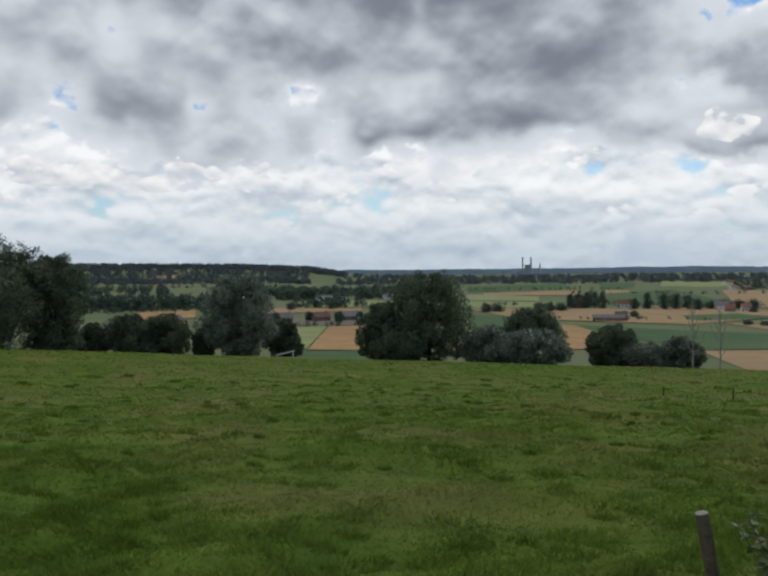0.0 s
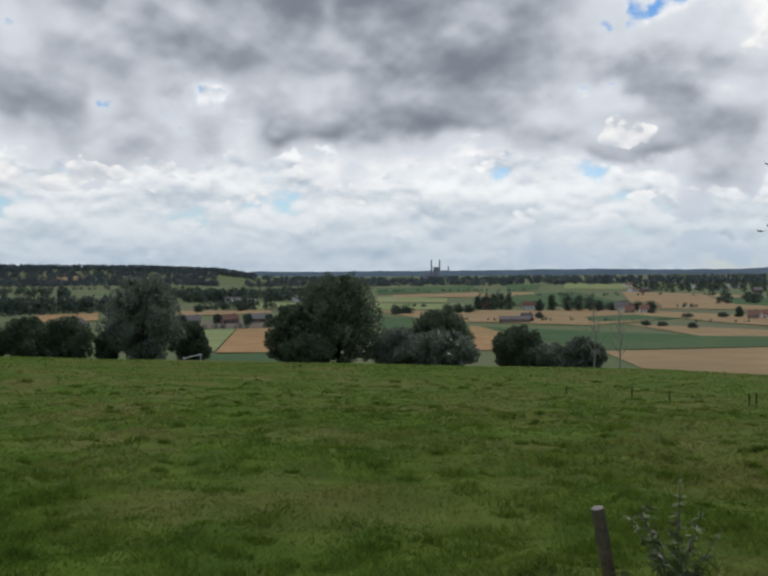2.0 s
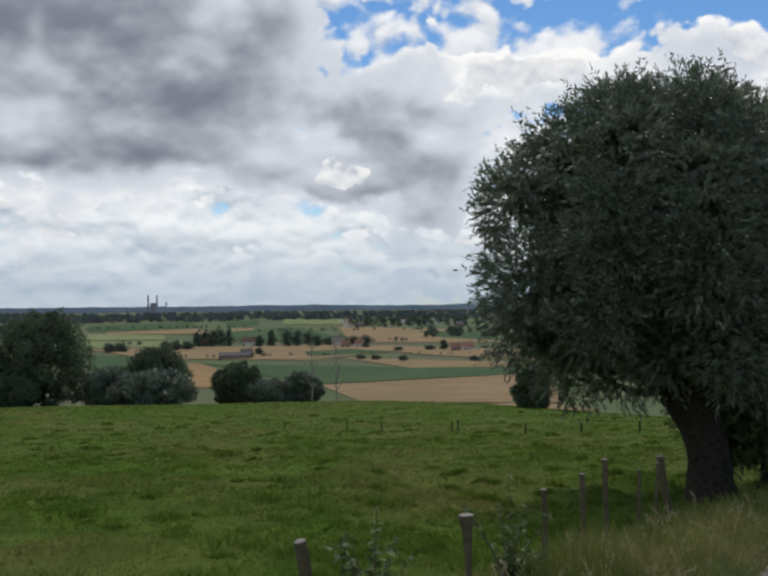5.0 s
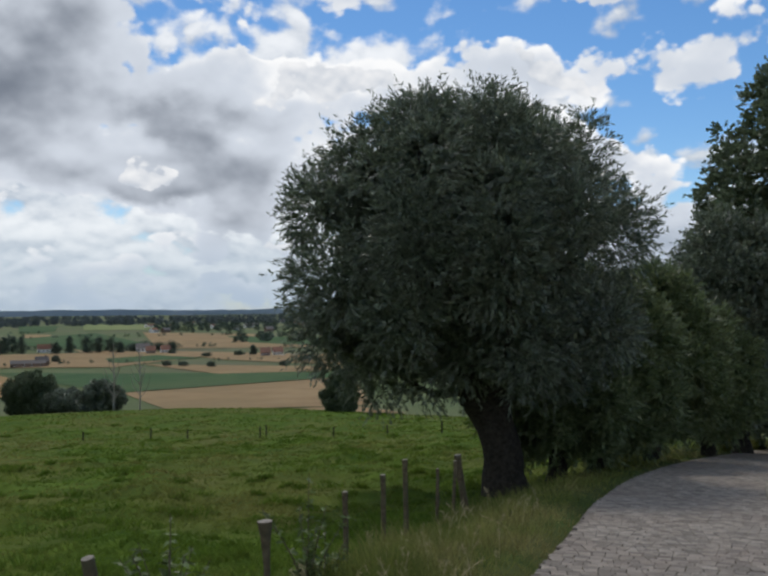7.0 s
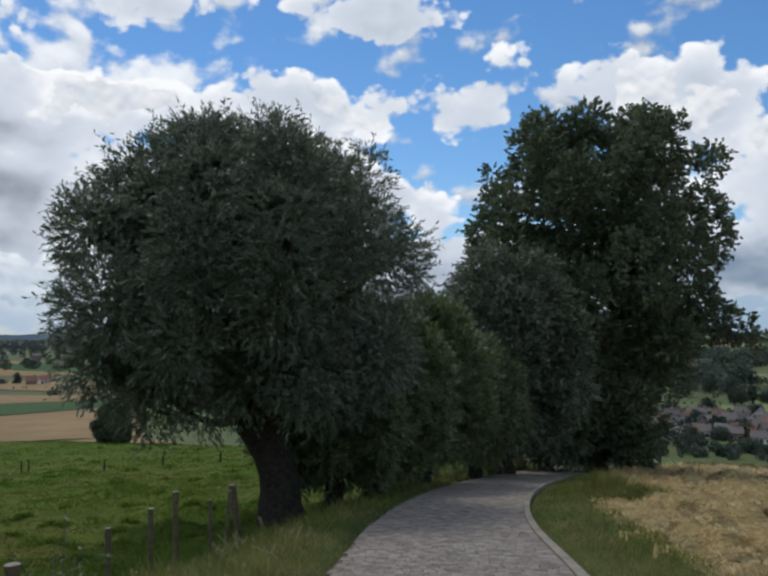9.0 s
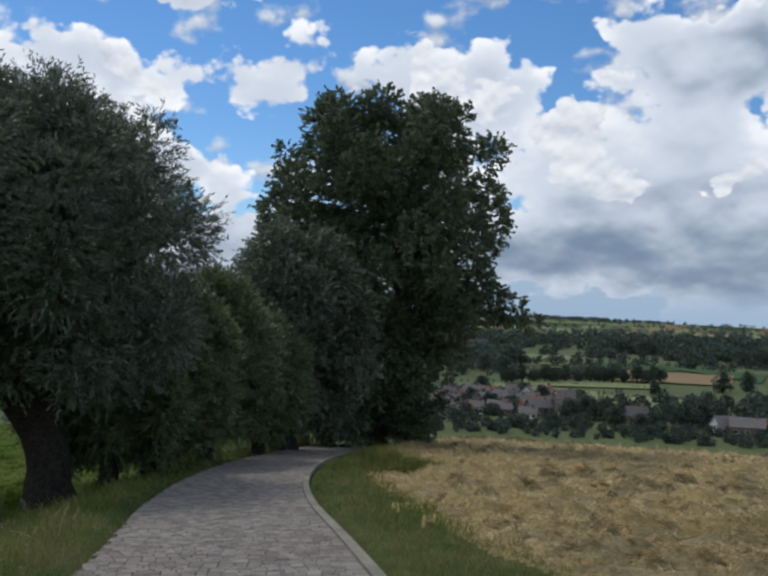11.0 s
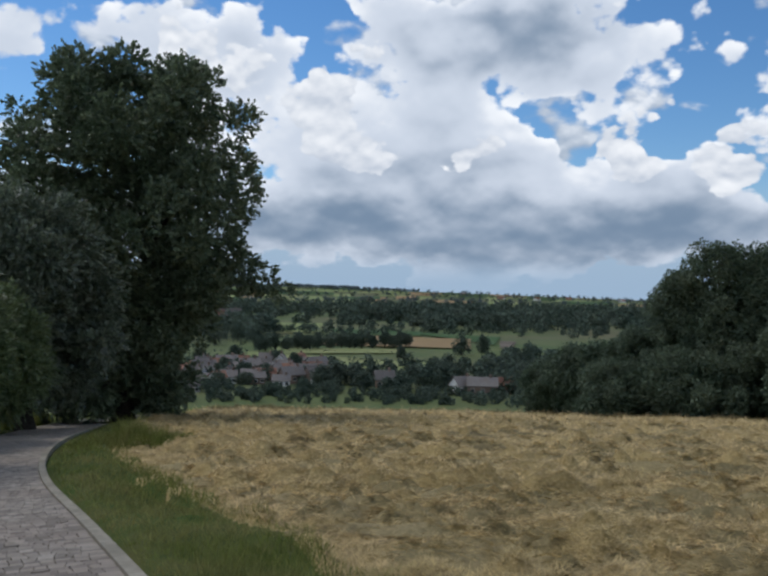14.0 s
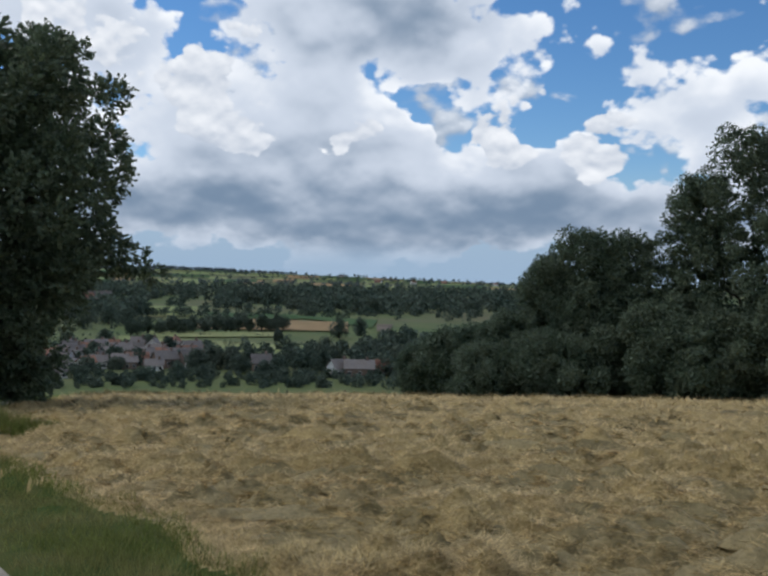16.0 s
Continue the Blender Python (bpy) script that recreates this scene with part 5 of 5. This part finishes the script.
blades("tussock_grass", np.repeat(tx_, n_) + np.cos(t_) * q_ * w_ * 1.5, np.repeat(ty_, n_) + np.sin(t_) * q_ * w_, (0.10 + 0.5 * w_ * (1 - q_ ** 2)) * (0.6 + 0.6 * k_.random(len(w_))), np.maximum(0.012, 0.0022 * np.repeat(tr_, n_)), M["tussock"], 407, "dark green grass tussocks left standing in the pasture", 1.5)
x_, y_, r_, g_ = scatter(240000, 0, 86, 2.6, 62, 411)
s_ = road_sd(x_, y_)
wide = np.where(s_ < 0, -s_, s_)
ok_ = (wide > 1.62) & (((s_ < 0) & (wide < 4.3)) | ((s_ > 1.75) & (wide < 3.3 + 0.5 * vnoise(x_, y_, 8))))
x_, y_, r_, wide, s_ = x_[ok_], y_[ok_], r_[ok_], wide[ok_], s_[ok_]
tall_ = sstep(wide, 1.6, 2.6) * np.where(s_ > 0, 0.5, 1.0)
blades("verge_grass", x_, y_, (0.07 + 0.34 * tall_ * vnoise(x_ * 0.9, y_ * 0.9, 14)) * (0.5 + 0.9 * g_.random(len(x_))), np.maximum(0.010, 0.0013 * r_), M["tall"], 412, "long rough verge grass with dry stalks beside the lane", 1.3)
x_, y_, r_, g_ = scatter(26000, 62, 72, 22, 34, 415)
s_ = road_sd(x_, y_)
ok_ = (np.hypot(x_ - 24.2, y_ - 10.4) < 1.9)
blades("grass_clump", x_[ok_], y_[ok_], (1.15 - 0.5 * np.hypot(x_ - 24.2, y_ - 10.4)[ok_]) * (0.5 + 0.6 * vnoise(x_[ok_] * 2.2, y_[ok_] * 2.2, 19)) * (0.35 + 0.75 * g_.random(ok_.sum())), np.full(ok_.sum(), 0.03), M["tall"], 416, "tall green grass clump at the corner of the hay field", 1.0)
x_, y_, r_, g_ = scatter(9000, 58.5, 63.5, 42, 51, 425)
ok_ = (road_sd(x_, y_) < -1.8) & (road_sd(x_, y_) > -5.0)
blades("bank_grass", x_[ok_], y_[ok_], 0.3 + 0.5 * g_.random(ok_.sum()), np.full(ok_.sum(), 0.05), M["tall"], 426, "long olive grass on the bank at the lane's bend", 0.8)
x_, y_, r_, g_ = scatter(60000, 66, 122, 80, 92, 417)
rc_ = np.interp(np.degrees(np.arctan2(x_, y_)), AZ_K, RC_K)
ok_ = (r_ > rc_ - 5) & (road_sd(x_, y_) > 4)
blades("field_edge_grass", x_[ok_], y_[ok_], 0.35 + 0.45 * g_.random(ok_.sum()), np.full(ok_.sum(), 0.08), M["straw_dark"], 418, "uncut dry grass strip at the foot of the hay field", 0.6)


for n_, (px, py, rr_) in enumerate(((9.86, 7.14, 0.28), (12.95, 7.58, 0.26))):
    k_ = np.random.default_rng(440 + n_)
    t_, q_ = k_.random(500) * 6.283, rr_ * np.sqrt(k_.random(500))
    blades("grass_tuft", px + np.cos(t_) * q_ * 1.6, py + np.sin(t_) * q_ * 0.8, 0.05 + 0.06 * k_.random(500), np.full(500, 0.012), M["dry"], 445 + n_, "dry grass tuft between the cobbles", 1.2, 0.03)


def hay_straw():
    x, y, r, g = scatter(430000, 60, 122, 3.6, 90, 421)
    s = road_sd(x, y)
    ok = s > 3.0 + 0.7 * vnoise(x, y, 8)
    x, y, r = x[ok], y[ok], r[ok]
    n = len(x)
    z = ground(x, y, True) + 0.005 + 0.02 * g.random(n)
    a = g.random(n) * 2 * np.pi
    tilt = g.normal(size=n) * 0.25
    way = np.column_stack([np.cos(a) * np.cos(tilt), np.sin(a) * np.cos(tilt), np.abs(np.sin(tilt))])
    ln = np.maximum(0.15, 0.008 * r) * (0.5 + g.random(n))
    wd = np.maximum(0.009, 0.0011 * r)
    side = np.cross(way, [0, 0, 1.0])
    side /= np.linalg.norm(side, axis=1)[:, None] + 1e-9
    base = np.column_stack([x, y, z])
    V = np.stack([base - side * wd[:, None] / 2, base + side * wd[:, None] / 2, base + way * ln[:, None]], 1).reshape(-1, 3)
    tagged(part("mown_hay", mesh_np("mown_hay", V, np.arange(3 * n).reshape(-1, 3)), M["straw"]), "dry mown hay lying in loose tangled heaps", "hay", kind="stuff")


hay_straw()


def hay_heaps():
    """Loose heaps of hay: bumpy low bodies with straws sticking out."""
    rng = np.random.default_rng(431)
    bodies, straws = [], []
    x, y, r, g = scatter(3000, 62, 122, 4.5, 88, 432)
    keep = (road_sd(x, y) > 4.0) & (0.3 * vnoise(x * 0.35, y * 0.35, 21) + g.random(len(x)) > 0.72)
    for px, py, pr in zip(x[keep], y[keep], r[keep]):
        w, h = 0.12 + 0.36 * rng.random() ** 2, 0.08 + 0.22 * rng.random() ** 1.5
        long_, ang = 1.3 + 1.4 * rng.random(), math.pi / 2 + rng.normal() * 0.5
        if pr > 30:
            w, h = w * 1.5, h * 1.2
        u, v = np.meshgrid(np.linspace(0, 2 * np.pi, 11)[:-1], (0.0, 0.35, 0.7, 1.0), indexing="ij")
        hh = 0.8 * h * (1 - v ** 2) * (0.6 + 0.8 * rng.random(v.shape)) - 0.025
        hh[:, 0] = 0.8 * h
        lx, ly = np.cos(u) * v * w * long_, np.sin(u) * v * w * (0.8 + 0.4 * rng.random(v.shape))
        gx, gy = px + lx * math.cos(ang) - ly * math.sin(ang), py + lx * math.sin(ang) + ly * math.cos(ang)
        z = gz(px, py) + 0.03 + hh.ravel() - 0.117 * (np.hypot(gx.ravel(), gy.ravel()) - pr)
        V = np.column_stack([gx.ravel(), gy.ravel(), z])
        i, j = np.meshgrid(np.arange(10), np.arange(3), indexing="ij")
        i2 = (i + 1) % 10
        faces = np.stack([i * 4 + j, i * 4 + j + 1, i2 * 4 + j + 1, i2 * 4 + j], -1).reshape(-1, 4)
        n = 230 if pr < 18 else 110 if pr < 35 else 40
        k = rng.integers(0, len(V), n)
        base = V[k] + rng.normal(size=(n, 3)) * 0.03
        way = unit(rng, n)
        way[:, 2] = np.abs(way[:, 2]) * 0.4
        ln = np.full(n, max(0.15, 0.007 * pr)) * (0.5 + rng.random(n))
        loose = leaves(base, way, ln, np.full(n, max(0.006, 0.0009 * pr)), rng, True)
        if pr < 16.5:
            foot = np.array([px, py, gz(px, py)])
            ob = tagged(new("hay_heap"), "loose grey-brown heap of dry hay on the mown field", "hay heap", "hay heaps near the lane")
            ob.location = foot
            part("body", mesh_np("body", V - foot, faces, True), M["straw_dark"], ob)
            tagged(part("loose_straw", mesh_np("loose_straw", loose[0] - foot, loose[1]), M["straw"], ob), kind="stuff")
        else:
            bodies.append((V, faces))
            straws.append(loose)
    V1, F1 = join(bodies)
    V2, F2 = join(straws)
    ob = part("hay_heap", mesh_np("hay_heap", V1, F1, True), M["straw_dark"])
    tagged(ob, "weathered grey-brown heaps of loose hay on the field", "hay", kind="stuff")
    tagged(part("loose_straw", mesh_np("loose_straw", V2, F2), M["straw"], ob), kind="stuff")


hay_heaps()


# ---- cobbles ----
def cobbles():
    seg = np.linalg.norm(np.diff(LINE, axis=0), axis=1)
    s = np.concatenate([[0], np.cumsum(seg)])
    rng = np.random.default_rng(31)
    s0 = s[np.argmin(np.hypot(LINE[:, 0] - 0.5, LINE[:, 1] - 0.15))]
    d = s0 - 9.0
    bx = np.array([(-.5, -.5, 0), (.5, -.5, 0), (.5, .5, 0), (-.5, .5, 0), (-.46, -.46, 1), (.46, -.46, 1), (.46, .46, 1), (-.46, .46, 1)])
    fc = np.array([(4, 5, 6, 7), (0, 1, 5, 4), (1, 2, 6, 5), (2, 3, 7, 6), (3, 0, 4, 7)])
    shared = mesh_np("cobble", bx, fc)
    shared.materials.append(M["cobble_piece"])
    spots = []
    while d < s0 + 52:
        row = 0.105 + 0.02 * rng.random()
        cx, cy = np.interp(d, s, LINE[:, 0]), np.interp(d, s, LINE[:, 1])
        ex, ey = np.interp(d + 0.3, s, LINE[:, 0]) - cx, np.interp(d + 0.3, s, LINE[:, 1]) - cy
        ang = math.atan2(ey, ex)
        o = -1.55 + 0.1 * rng.random()
        while o < 1.42:
            ln = 0.11 + 0.07 * rng.random()
            if o + ln > 1.36:
                ln = 1.468 - o
            q = o + ln / 2
            spots.append((cx + math.sin(ang) * q, cy - math.cos(ang) * q, ang + rng.normal() * 0.03, rng.normal() * 0.035, row, ln, 0.064 + 0.012 * rng.random(), d))
            o += ln
        d += row
    spots = np.array(spots)
    tops = ground(spots[:, 0], spots[:, 1]) - 0.07
    rest, singles = [], 0
    for (x, y, ang, tip, row, ln, h, d), z in zip(spots, tops):
        m = Matrix.Translation((x, y, z)) @ Matrix.Rotation(ang, 4, "Z") @ Matrix.Rotation(tip, 4, "Y") @ Matrix.Diagonal((row * 0.93, ln * 0.99, h, 1))
        if d > s0 + 6.4 and singles < 300:
            ob = new("cobble", shared)
            ob.parent = road
            ob.matrix_basis = m
            singles += 1
        else:
            A = np.array(m)
            rest.append((bx @ A[:3, :3].T + A[:3, 3], fc))
    ob = part("cobbles", mesh_np("cobbles", *join(rest)), M["cobble"], road)
    tagged(ob, kind="stuff")


cobbles()
